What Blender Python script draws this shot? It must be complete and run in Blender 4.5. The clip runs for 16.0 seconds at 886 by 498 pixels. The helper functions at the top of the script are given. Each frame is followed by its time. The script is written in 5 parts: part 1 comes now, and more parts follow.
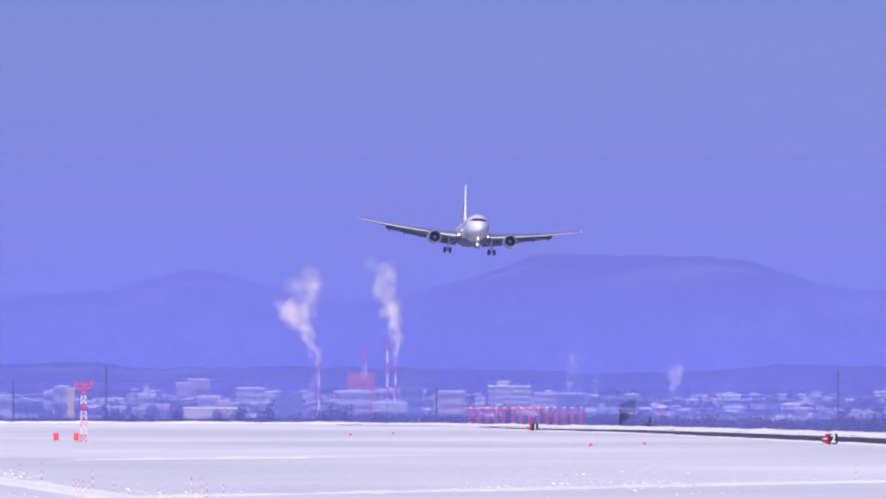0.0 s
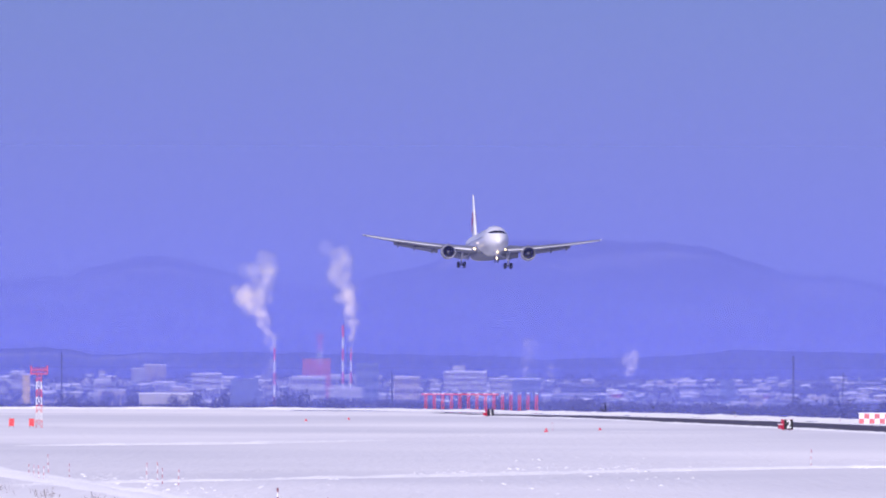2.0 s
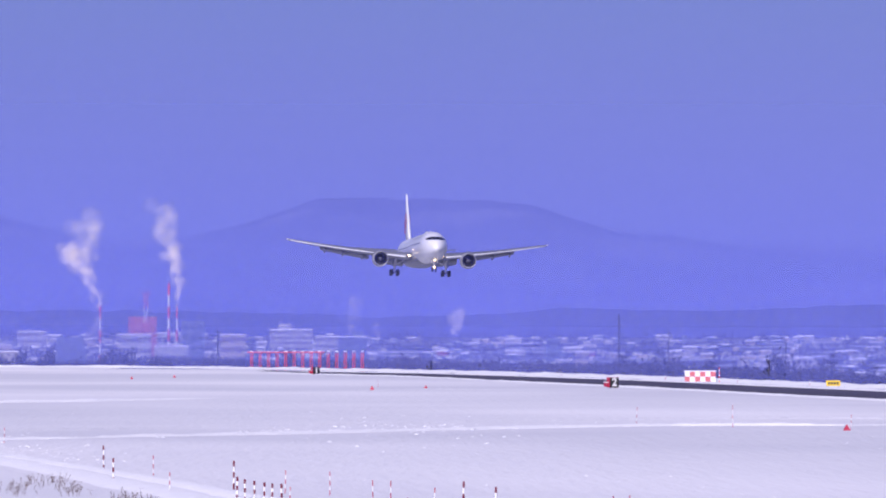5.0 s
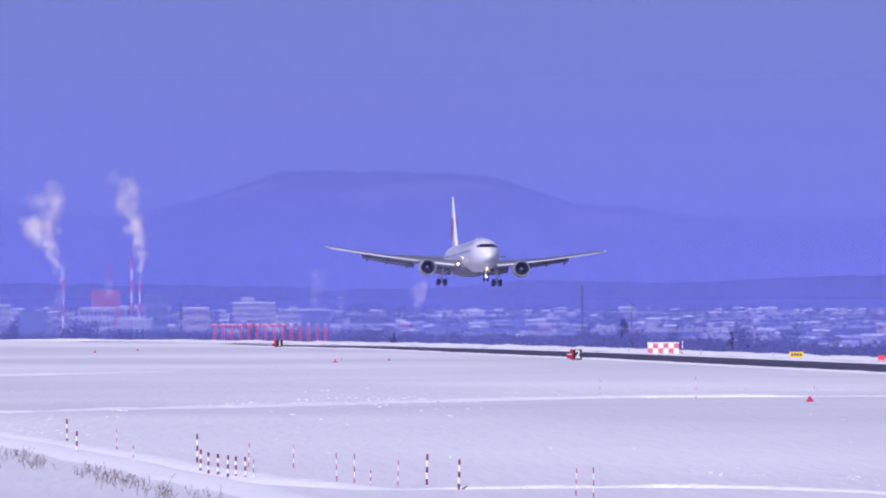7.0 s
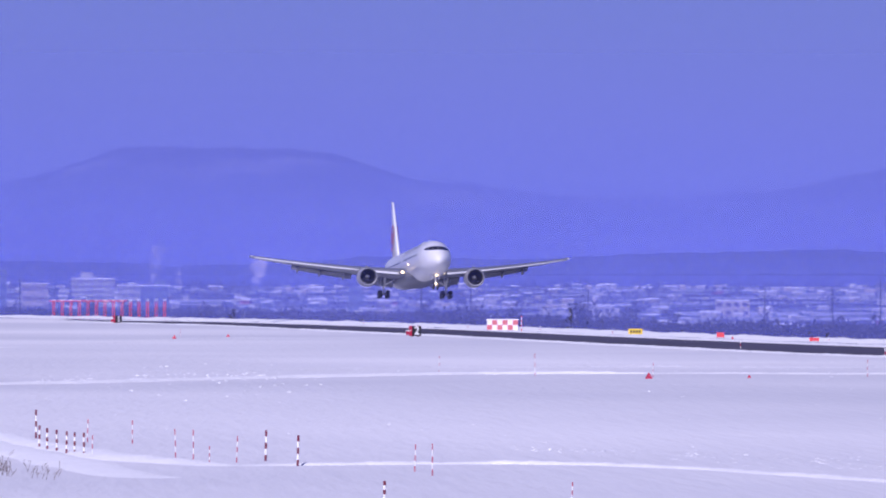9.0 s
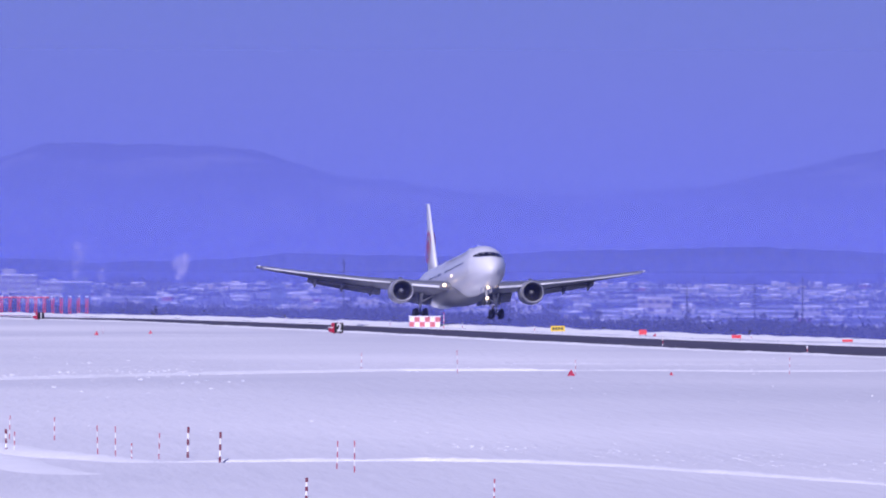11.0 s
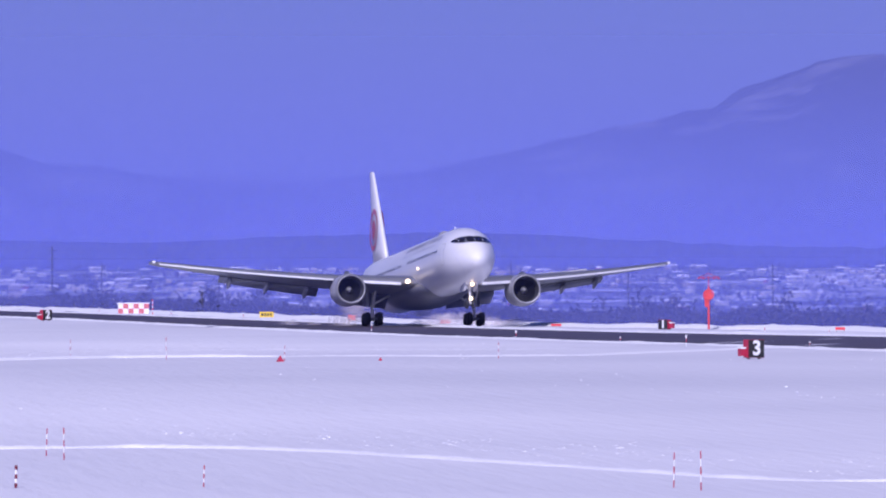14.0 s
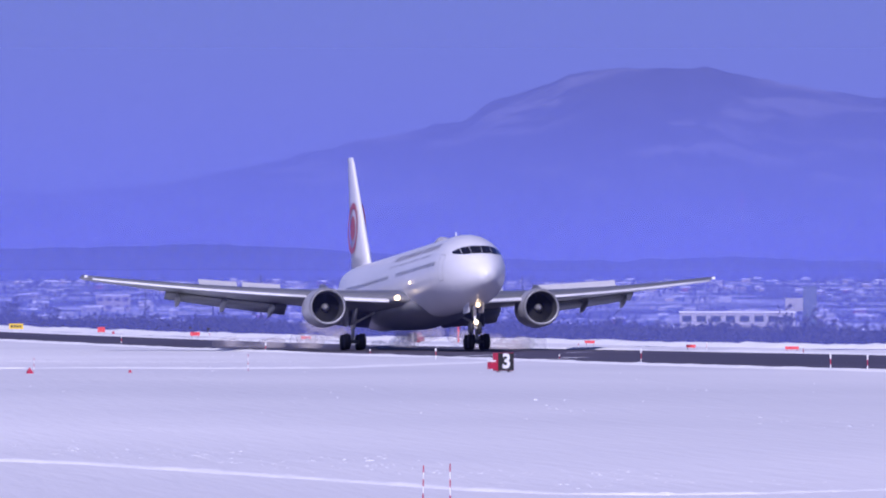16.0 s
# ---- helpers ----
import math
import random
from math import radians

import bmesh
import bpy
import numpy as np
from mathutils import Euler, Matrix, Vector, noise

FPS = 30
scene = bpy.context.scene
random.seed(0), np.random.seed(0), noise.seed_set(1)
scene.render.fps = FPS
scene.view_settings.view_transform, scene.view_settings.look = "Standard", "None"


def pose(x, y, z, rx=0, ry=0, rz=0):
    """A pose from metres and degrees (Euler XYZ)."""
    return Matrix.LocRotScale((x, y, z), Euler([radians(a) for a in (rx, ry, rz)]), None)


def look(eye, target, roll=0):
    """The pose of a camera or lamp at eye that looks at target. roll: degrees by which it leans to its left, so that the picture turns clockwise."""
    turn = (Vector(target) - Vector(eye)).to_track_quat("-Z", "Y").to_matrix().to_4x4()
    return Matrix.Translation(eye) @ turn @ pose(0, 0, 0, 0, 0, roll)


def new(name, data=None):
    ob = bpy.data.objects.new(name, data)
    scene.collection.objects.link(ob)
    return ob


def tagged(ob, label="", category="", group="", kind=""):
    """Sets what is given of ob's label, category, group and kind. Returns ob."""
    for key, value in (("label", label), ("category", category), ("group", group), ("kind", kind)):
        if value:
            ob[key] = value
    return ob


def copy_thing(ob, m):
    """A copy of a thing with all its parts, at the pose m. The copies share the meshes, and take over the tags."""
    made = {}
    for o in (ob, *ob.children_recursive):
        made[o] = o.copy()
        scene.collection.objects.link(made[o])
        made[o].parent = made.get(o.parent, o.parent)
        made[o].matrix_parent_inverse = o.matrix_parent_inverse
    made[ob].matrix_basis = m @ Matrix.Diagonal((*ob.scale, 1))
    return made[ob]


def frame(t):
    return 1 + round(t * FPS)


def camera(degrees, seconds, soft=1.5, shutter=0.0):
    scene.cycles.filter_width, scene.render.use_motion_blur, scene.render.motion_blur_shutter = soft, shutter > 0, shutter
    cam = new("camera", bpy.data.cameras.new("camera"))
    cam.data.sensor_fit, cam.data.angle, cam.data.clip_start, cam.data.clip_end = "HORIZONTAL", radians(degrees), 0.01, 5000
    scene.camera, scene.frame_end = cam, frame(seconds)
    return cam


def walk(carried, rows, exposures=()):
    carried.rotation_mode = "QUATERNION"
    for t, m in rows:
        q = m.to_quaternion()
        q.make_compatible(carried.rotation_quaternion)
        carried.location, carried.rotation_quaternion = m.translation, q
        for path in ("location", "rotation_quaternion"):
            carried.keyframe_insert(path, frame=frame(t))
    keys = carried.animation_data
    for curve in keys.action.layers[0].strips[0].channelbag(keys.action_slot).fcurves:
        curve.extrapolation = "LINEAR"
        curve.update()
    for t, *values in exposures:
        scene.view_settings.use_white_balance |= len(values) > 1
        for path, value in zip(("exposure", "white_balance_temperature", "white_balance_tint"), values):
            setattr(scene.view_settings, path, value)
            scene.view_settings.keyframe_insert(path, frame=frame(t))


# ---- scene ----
# camera on a deck, panning after the landing airliner
VIEW = [
    (0.0, pose(0, 0, 5, 90.9156, -0.093, -0.0000)),
    (0.5, pose(0, 0, 5, 90.8790, -0.040, -0.0536)),
    (1.0, pose(0, 0, 5, 90.8578, 0.088, -0.1224)),
    (1.5, pose(0, 0, 5, 90.8441, 0.033, -0.1864)),
    (2.0, pose(0, 0, 5, 90.8264, -0.101, -0.2773)),
    (2.5, pose(0, 0, 5, 90.8177, -0.156, -0.3698)),
    (3.0, pose(0, 0, 5, 90.7888, -0.044, -0.6128)),
    (3.5, pose(0, 0, 5, 90.7242, 0.058, -0.8768)),
    (4.0, pose(0, 0, 5, 90.6504, 0.018, -1.1053)),
    (6.5, pose(0, 0, 5, 90.4616, -0.073, -1.5366)),
    (7.0, pose(0, 0, 5, 90.3945, 0.066, -1.5929)),
    (7.5, pose(0, 0, 5, 90.3178, 0.260, -1.7273)),
    (8.0, pose(0, 0, 5, 90.2305, 0.196, -2.2195)),
    (10.5, pose(0, 0, 5, 90.2705, -0.138, -2.8146)),
    (11.0, pose(0, 0, 5, 90.2284, -0.127, -3.0791)),
    (11.5, pose(0, 0, 5, 90.2126, -0.132, -3.2478)),
    (12.0, pose(0, 0, 5, 90.1518, -0.097, -3.4972)),
    (12.5, pose(0, 0, 5, 90.1734, -0.107, -3.8381)),
    (13.0, pose(0, 0, 5, 90.1409, -0.061, -4.1874)),
    (13.5, pose(0, 0, 5, 90.1739, -0.009, -4.5114)),
    (14.0, pose(0, 0, 5, 90.1387, 0.188, -4.8957)),
    (14.5, pose(0, 0, 5, 90.0630, 0.167, -5.3519)),
    (15.0, pose(0, 0, 5, 89.9627, 0.083, -5.6787)),
    (15.5, pose(0, 0, 5, 90.1288, 0.011, -6.0196)),
    (16.0, pose(0, 0, 5, 90.2146, 0.017, -6.4549)),
]
cam = camera(5.52, 16.0, soft=2.0)
walk(cam, VIEW, [(0, 0.1, 7420, 0), (3, 0.06, 7300, 1), (6.5, -0.10, 6950, 4), (10.5, -0.17, 6480, 8), (16, -0.19, 6400, 9)])

# ---- world and sun ----
SUN_AZ, SUN_EL = 195.0, 35.0    # degrees clockwise from +y, and above the horizon
world = bpy.data.worlds.new("winter_sky")
scene.world = world
world.use_nodes = True
wn, wl = world.node_tree.nodes, world.node_tree.links
wn.clear()
sky = wn.new("ShaderNodeTexSky")
sky.sky_type, sky.sun_disc = "NISHITA", False
sky.sun_elevation, sky.sun_rotation = radians(SUN_EL), radians(SUN_AZ)
sky.air_density, sky.dust_density, sky.ozone_density = 1.0, 0.3, 4.0
tint = wn.new("ShaderNodeMix")
tint.data_type, tint.blend_type = "RGBA", "MULTIPLY"
tint.inputs["Factor"].default_value = 1.0
tint.inputs["B"].default_value = (0.355, 0.385, 1.07, 1)
bg = wn.new("ShaderNodeBackground")
bg.inputs["Strength"].default_value = 0.079
wo = wn.new("ShaderNodeOutputWorld")
wl.new(sky.outputs[0], tint.inputs["A"])
wl.new(tint.outputs["Result"], bg.inputs["Color"])
wl.new(bg.outputs[0], wo.inputs["Surface"])

sun = new("sun", bpy.data.lights.new("sun", "SUN"))
sun.data.energy, sun.data.angle, sun.data.color = 4.4, radians(0.6), (1.0, 0.925, 1.17)
sun_from = Vector((math.sin(radians(SUN_AZ)) * math.cos(radians(SUN_EL)), math.cos(radians(SUN_AZ)) * math.cos(radians(SUN_EL)), math.sin(radians(SUN_EL))))
sun.matrix_world = look(sun_from * 100, (0, 0, 0))

# ---- materials ----
def material(name, color, rough=0.6, metal=0.0, vary=0.12, scale=3.0, fine=40.0, bump=0.0, emit=None, strength=0.0):
    """A surface with variation at two scales and a little relief."""
    m = bpy.data.materials.new(name)
    m.use_nodes = True
    n, l = m.node_tree.nodes, m.node_tree.links
    b = n["Principled BSDF"]
    b.inputs["Roughness"].default_value, b.inputs["Metallic"].default_value = rough, metal
    co = n.new("ShaderNodeTexCoord")
    big, small = n.new("ShaderNodeTexNoise"), n.new("ShaderNodeTexNoise")
    big.inputs["Scale"].default_value, small.inputs["Scale"].default_value = scale, fine
    add = n.new("ShaderNodeMath")
    add.operation = "ADD"
    for t in (big, small):
        t.inputs["Detail"].default_value = 4
        l.new(co.outputs["Object"], t.inputs["Vector"])
    l.new(big.outputs[0], add.inputs[0])
    l.new(small.outputs[0], add.inputs[1])
    ramp = n.new("ShaderNodeMapRange")
    ramp.inputs[1].default_value, ramp.inputs[2].default_value = 0.6, 1.4
    ramp.inputs[3].default_value, ramp.inputs[4].default_value = 1 - vary, 1 + vary
    l.new(add.outputs[0], ramp.inputs[0])
    mul = n.new("ShaderNodeMix")
    mul.data_type, mul.blend_type = "RGBA", "MULTIPLY"
    mul.inputs["Factor"].default_value = 1.0
    mul.inputs["A"].default_value = (*color, 1)
    l.new(ramp.outputs[0], mul.inputs["B"])
    l.new(mul.outputs["Result"], b.inputs["Base Color"])
    if bump:
        bp = n.new("ShaderNodeBump")
        bp.inputs["Strength"].default_value, bp.inputs["Distance"].default_value = 0.6, bump
        l.new(add.outputs[0], bp.inputs["Height"])
        l.new(bp.outputs[0], b.inputs["Normal"])
    if emit:
        b.inputs["Emission Color"].default_value, b.inputs["Emission Strength"].default_value = (*emit, 1), strength
    return m


def snow_cover():
    """Wind-packed snow: broad tonal patches, long drifts, and a rough crust."""
    m = bpy.data.materials.new("snow")
    m.use_nodes = True
    n, l = m.node_tree.nodes, m.node_tree.links
    b = n["Principled BSDF"]
    b.inputs["Roughness"].default_value = 0.7
    co = n.new("ShaderNodeTexCoord")
    outs = []
    for sc, st, det in ((0.010, (1, 0.45, 1), 3), (0.09, (0.6, 0.3, 1), 4), (1.8, (0.8, 0.06, 1), 8)):
        mp, no = n.new("ShaderNodeMapping"), n.new("ShaderNodeTexNoise")
        mp.inputs["Scale"].default_value = st
        no.inputs["Scale"].default_value, no.inputs["Detail"].default_value = sc, det
        l.new(co.outputs["Object"], mp.inputs[0])
        l.new(mp.outputs[0], no.inputs["Vector"])
        outs.append(no.outputs[0])
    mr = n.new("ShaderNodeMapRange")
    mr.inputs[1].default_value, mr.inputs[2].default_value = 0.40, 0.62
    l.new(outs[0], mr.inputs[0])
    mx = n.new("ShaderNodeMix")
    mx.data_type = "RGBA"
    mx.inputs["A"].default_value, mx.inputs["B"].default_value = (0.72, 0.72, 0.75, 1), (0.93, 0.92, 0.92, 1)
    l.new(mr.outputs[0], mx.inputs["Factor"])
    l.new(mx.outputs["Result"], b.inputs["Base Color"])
    b1, b2 = n.new("ShaderNodeBump"), n.new("ShaderNodeBump")
    b1.inputs["Strength"].default_value, b1.inputs["Distance"].default_value = 0.7, 0.9
    b2.inputs["Strength"].default_value, b2.inputs["Distance"].default_value = 0.8, 0.15
    l.new(outs[1], b1.inputs["Height"])
    l.new(outs[2], b2.inputs["Height"])
    l.new(b1.outputs[0], b2.inputs["Normal"])
    l.new(b2.outputs[0], b.inputs["Normal"])
    return m


SNOW = snow_cover()
# Whiter than SNOW: sunlit ridge faces are put into the colour.
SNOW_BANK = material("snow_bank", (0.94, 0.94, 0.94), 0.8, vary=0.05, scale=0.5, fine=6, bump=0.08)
ASPHALT = material("asphalt", (0.085, 0.074, 0.10), 0.65, vary=0.4, scale=0.03, fine=0.6)
WHITE = material("aircraft_white", (0.76, 0.76, 0.77), 0.27, vary=0.04, scale=0.25, fine=2.0)
PALEGREY = material("panel_pale_grey", (0.48, 0.48, 0.50), 0.45, vary=0.1)
# Darker than the real wing paint; shade of the undersides is mixed in.
SHADE_GREY = material("wing_shade_grey", (0.15, 0.155, 0.17), 0.4, vary=0.10, scale=0.3, fine=2.0)
# The shade inside the engine inlet is painted into this grey.
INLET = material("inlet_shadow_grey", (0.06, 0.06, 0.065), 0.6, vary=0.2)
DARKGREY = material("gear_grey", (0.20, 0.20, 0.21), 0.5, vary=0.2)
LIP = material("inlet_lip_metal", (0.30, 0.30, 0.31), 0.5, 0.6, vary=0.05)
BLACK = material("rubber_black", (0.02, 0.02, 0.02), 0.7, vary=0.3)
GLASS = material("cockpit_glass", (0.012, 0.012, 0.015), 0.08, vary=0.1)
NACELLE = material("nacelle_grey", (0.36, 0.36, 0.39), 0.35, vary=0.08, scale=0.5, fine=3)
# Darkened like the barrel, to carry the inlet's shade.
FAN = material("fan_titanium", (0.035, 0.035, 0.04), 0.5, 0.5)
LETTER = material("livery_grey", (0.10, 0.10, 0.12), 0.4, vary=0.05)
CRANE = material("livery_red", (0.42, 0.05, 0.09), 0.4, vary=0.05)
RED = material("signal_red", (0.40, 0.02, 0.06), 0.55, vary=0.15)
DARKRED = material("pole_dark_red", (0.16, 0.02, 0.04), 0.6, vary=0.15)
ORANGE = material("signal_orange", (0.66, 0.06, 0.07), 0.5, vary=0.12)
# Mixed paler, so that the haze over the hut sits in its colour.
HUTRED = material("hazed_red", (0.55, 0.14, 0.16), 0.7, vary=0.15)
PAINTWHITE = material("paint_white", (0.78, 0.78, 0.76), 0.6, vary=0.1)
SIGNBLACK = material("sign_black", (0.02, 0.02, 0.022), 0.5, vary=0.2)
YELLOW = material("sign_yellow", (0.75, 0.52, 0.03), 0.55, vary=0.1)
CONCRETE = material("concrete", (0.45, 0.44, 0.42), 0.9, vary=0.2, scale=0.2, fine=2)
WALLWHITE = material("render_white", (0.45, 0.43, 0.41), 0.9, vary=0.15, scale=0.2, fine=1.5)
WALLTAN = material("render_tan", (0.45, 0.38, 0.28), 0.9, vary=0.2, scale=0.2, fine=1.5)
WALLBLUE = material("metal_sheet_blue_grey", (0.12, 0.15, 0.20), 0.7, vary=0.2, scale=0.2, fine=1.5)
WALLRED = material("metal_sheet_red", (0.45, 0.10, 0.08), 0.8, vary=0.2, scale=0.2, fine=1.5)
PANE = material("window_dark", (0.05, 0.06, 0.08), 0.2, vary=0.2)
DARKSTEEL = material("mast_dark_steel", (0.06, 0.06, 0.065), 0.7, 0.2, vary=0.25)
STEEL = material("galvanised_steel", (0.30, 0.30, 0.31), 0.5, 0.5, vary=0.2)
BARK = material("bark_dark", (0.07, 0.06, 0.055), 0.9, vary=0.35, scale=0.1, fine=1.0)
TWIG = material("twigs", (0.045, 0.04, 0.04), 0.95, vary=0.4, scale=0.05, fine=0.5)
GRASS = material("dry_grass", (0.17, 0.13, 0.12), 0.9, vary=0.3)
FOREST = material("winter_forest", (0.075, 0.08, 0.085), 0.95, vary=0.45, scale=0.004, fine=0.05)
LAMP = material("landing_light", (1, 0.9, 0.7), 0.3, emit=(1.0, 0.72, 0.42), strength=4)


def forest_snow(name, low, high, scale, cut):
    """Forest broken by open snow fields."""
    m = material(name, low, 0.95, vary=0.3, scale=scale * 2, fine=scale * 20)
    n, l = m.node_tree.nodes, m.node_tree.links
    b = n["Principled BSDF"]
    old = b.inputs["Base Color"].links[0].from_socket
    co = n.new("ShaderNodeTexCoord")
    mp = n.new("ShaderNodeMapping")
    mp.inputs["Scale"].default_value = (1, 1, 3)
    no = n.new("ShaderNodeTexNoise")
    no.inputs["Scale"].default_value, no.inputs["Detail"].default_value = scale, 6
    l.new(co.outputs["Object"], mp.inputs[0])
    l.new(mp.outputs[0], no.inputs["Vector"])
    mr = n.new("ShaderNodeMapRange")
    mr.inputs[1].default_value, mr.inputs[2].default_value = cut, cut + 0.12
    l.new(no.outputs[0], mr.inputs[0])
    mx = n.new("ShaderNodeMix")
    mx.data_type = "RGBA"
    l.new(mr.outputs[0], mx.inputs["Factor"])
    l.new(old, mx.inputs["A"])
    mx.inputs["B"].default_value = (*high, 1)
    l.new(mx.outputs["Result"], b.inputs["Base Color"])
    return m


HILLS = forest_snow("hill_forest", (0.04, 0.05, 0.06), (0.5, 0.5, 0.5), 0.006, 0.60)
MOUNT = forest_snow("mountain_forest", (0.07, 0.075, 0.08), (0.19, 0.19, 0.20), 0.016, 0.52)
VALLEY = forest_snow("valley_floor", (0.06, 0.06, 0.06), (0.62, 0.62, 0.62), 0.012, 0.46)


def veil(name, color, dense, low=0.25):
    """Haze painted as one flat colour: see-through, thinning out upwards over the sheet."""
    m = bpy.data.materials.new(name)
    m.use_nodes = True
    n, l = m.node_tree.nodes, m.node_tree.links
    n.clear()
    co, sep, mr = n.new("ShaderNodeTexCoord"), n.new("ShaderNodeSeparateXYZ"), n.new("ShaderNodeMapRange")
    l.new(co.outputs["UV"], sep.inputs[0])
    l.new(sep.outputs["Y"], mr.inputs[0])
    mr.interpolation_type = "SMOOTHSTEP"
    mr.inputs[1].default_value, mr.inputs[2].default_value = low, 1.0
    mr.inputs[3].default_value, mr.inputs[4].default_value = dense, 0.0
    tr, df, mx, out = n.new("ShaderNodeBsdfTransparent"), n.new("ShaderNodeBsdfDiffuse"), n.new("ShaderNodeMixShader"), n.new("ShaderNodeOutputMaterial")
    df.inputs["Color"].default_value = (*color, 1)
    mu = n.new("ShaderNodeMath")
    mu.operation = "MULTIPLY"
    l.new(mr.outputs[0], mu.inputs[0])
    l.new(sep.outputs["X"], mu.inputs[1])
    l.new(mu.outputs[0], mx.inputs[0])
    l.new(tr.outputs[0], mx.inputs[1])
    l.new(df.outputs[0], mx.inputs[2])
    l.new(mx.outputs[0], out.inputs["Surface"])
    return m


def vapour(name, dense):
    """Steam: soft-edged where the surface turns away."""
    m = bpy.data.materials.new(name)
    m.use_nodes = True
    n, l = m.node_tree.nodes, m.node_tree.links
    n.clear()
    tr, df, tl, mx, ad, out = (n.new("ShaderNodeBsdf" + "Transparent"), n.new("ShaderNodeBsdfDiffuse"), n.new("ShaderNodeBsdfTranslucent"),
                               n.new("ShaderNodeMixShader"), n.new("ShaderNodeMixShader"), n.new("ShaderNodeOutputMaterial"))
    df.inputs["Color"].default_value = tl.inputs["Color"].default_value = (0.9, 0.84, 0.84, 1)
    ad.inputs[0].default_value = 0.3
    l.new(df.outputs[0], ad.inputs[1])
    l.new(tl.outputs[0], ad.inputs[2])
    co, no, mr = n.new("ShaderNodeTexCoord"), n.new("ShaderNodeTexNoise"), n.new("ShaderNodeMapRange")
    no.inputs["Scale"].default_value, no.inputs["Detail"].default_value = 0.5, 6
    l.new(co.outputs["Object"], no.inputs["Vector"])
    l.new(no.outputs[0], mr.inputs[0])
    mr.inputs[1].default_value, mr.inputs[2].default_value = 0.3, 0.7
    mr.inputs[3].default_value, mr.inputs[4].default_value = dense * 0.2, dense
    l.new(mr.outputs[0], mx.inputs[0])
    l.new(tr.outputs[0], mx.inputs[1])
    l.new(ad.outputs[0], mx.inputs[2])
    l.new(mx.outputs[0], out.inputs["Surface"])
    return m


STEAM = vapour("steam", 0.19)
MIST = vapour("thin_steam", 0.085)
SPRAY = vapour("snow_spray", 0.15)

# ---- building helpers ----
def part(name, bm, mat, parent=None, label="", smooth=False):
    """Links a bmesh as one mesh object."""
    me = bpy.data.meshes.new(name)
    bm.to_mesh(me)
    bm.free()
    for mm in (mat if isinstance(mat, (list, tuple)) else [mat]):
        me.materials.append(mm)
    if smooth:
        me.polygons.foreach_set("use_smooth", [True] * len(me.polygons))
    ob = new(name, me)
    if parent:
        ob.parent = parent
    return tagged(ob, label)


def thing(name, label, category, m=None, group="", kind=""):
    ob = new(name)
    if m:
        ob.matrix_basis = m
    return tagged(ob, label, category, group, kind)


def spot(bearing, dist, z=0.0):
    """A place by its bearing from +y, in degrees to the right, and its distance."""
    return Vector((dist * math.sin(radians(bearing)), dist * math.cos(radians(bearing)), z))


def facing(bearing, dist, z=0.0, turn=0.0):
    """A pose at that place whose -y side faces the deck."""
    p = spot(bearing, dist, z)
    return pose(p.x, p.y, p.z, 0, 0, -bearing + turn)


def box(bm, x0, x1, y0, y1, z0, z1, mat=0):
    v = [bm.verts.new((x, y, z)) for z in (z0, z1) for x, y in ((x0, y0), (x1, y0), (x1, y1), (x0, y1))]
    for f in ((3, 2, 1, 0), (4, 5, 6, 7), (0, 1, 5, 4), (1, 2, 6, 5), (2, 3, 7, 6), (3, 0, 4, 7)):
        bm.faces.new([v[i] for i in f]).material_index = mat
    return v


def one_box(*a):
    bm = bmesh.new()
    box(bm, *a)
    return bm


def tube(bm, a, b, r0, r1, seg=8, mat=0, caps=True):
    a, b = Vector(a), Vector(b)
    q = (b - a).to_track_quat("Z", "Y").to_matrix()
    rings = []
    for c, r in ((a, r0), (b, r1)):
        rings.append([bm.verts.new(c + q @ Vector((r * math.cos(2 * math.pi * i / seg), r * math.sin(2 * math.pi * i / seg), 0))) for i in range(seg)])
    for i in range(seg):
        bm.faces.new((rings[0][i], rings[0][(i + 1) % seg], rings[1][(i + 1) % seg], rings[1][i])).material_index = mat
    if caps:
        bm.faces.new(rings[0][::-1]).material_index = mat
        bm.faces.new(rings[1]).material_index = mat


def loft(bm, rings, closed=True, caps=True, mat=0):
    vs = [[bm.verts.new(p) for p in r] for r in rings]
    n = len(vs[0])
    for a, b in zip(vs, vs[1:]):
        for i in range(n if closed else n - 1):
            bm.faces.new((a[i], a[(i + 1) % n], b[(i + 1) % n], b[i])).material_index = mat
    if caps and closed:
        bm.faces.new(vs[0][::-1]).material_index = mat
        bm.faces.new(vs[-1]).material_index = mat
    return vs


def smooth_step(a, b, x):
    t = min(max((x - a) / (b - a), 0.0), 1.0)
    return t * t * (3 - 2 * t)


# ---- ground ----
EDGE_B = [-12, -2.5, -1.7, -0.9, -0.1, 0.7, 1.5, 2.3, 3.1, 3.9, 4.7, 5.5, 6.3, 7.1, 7.9, 8.7, 14]
EDGE_D = [1700, 1660, 1650, 1640, 1600, 1500, 1400, 1265, 1125, 1000, 905, 845, 805, 780, 745, 720, 650]


def edge(b):
    """Where the plateau of the airfield ends, by bearing."""
    return float(np.interp(b, EDGE_B, EDGE_D))


def ground_height(b, d):
    e = edge(b)
    drop = -9.0 * smooth_step(0, 90, d - e)
    rise = 15.0 * smooth_step(1900, 3500, d)
    x, y = d * math.sin(radians(b)), d * math.cos(radians(b))
    near = smooth_step(60, 200, d)
    bumps = (noise.noise((x * 0.02, y * 0.006, 1)) * 0.07 + noise.noise((x * 0.09, y * 0.03, 5)) * 0.035) * near
    return drop + rise + bumps


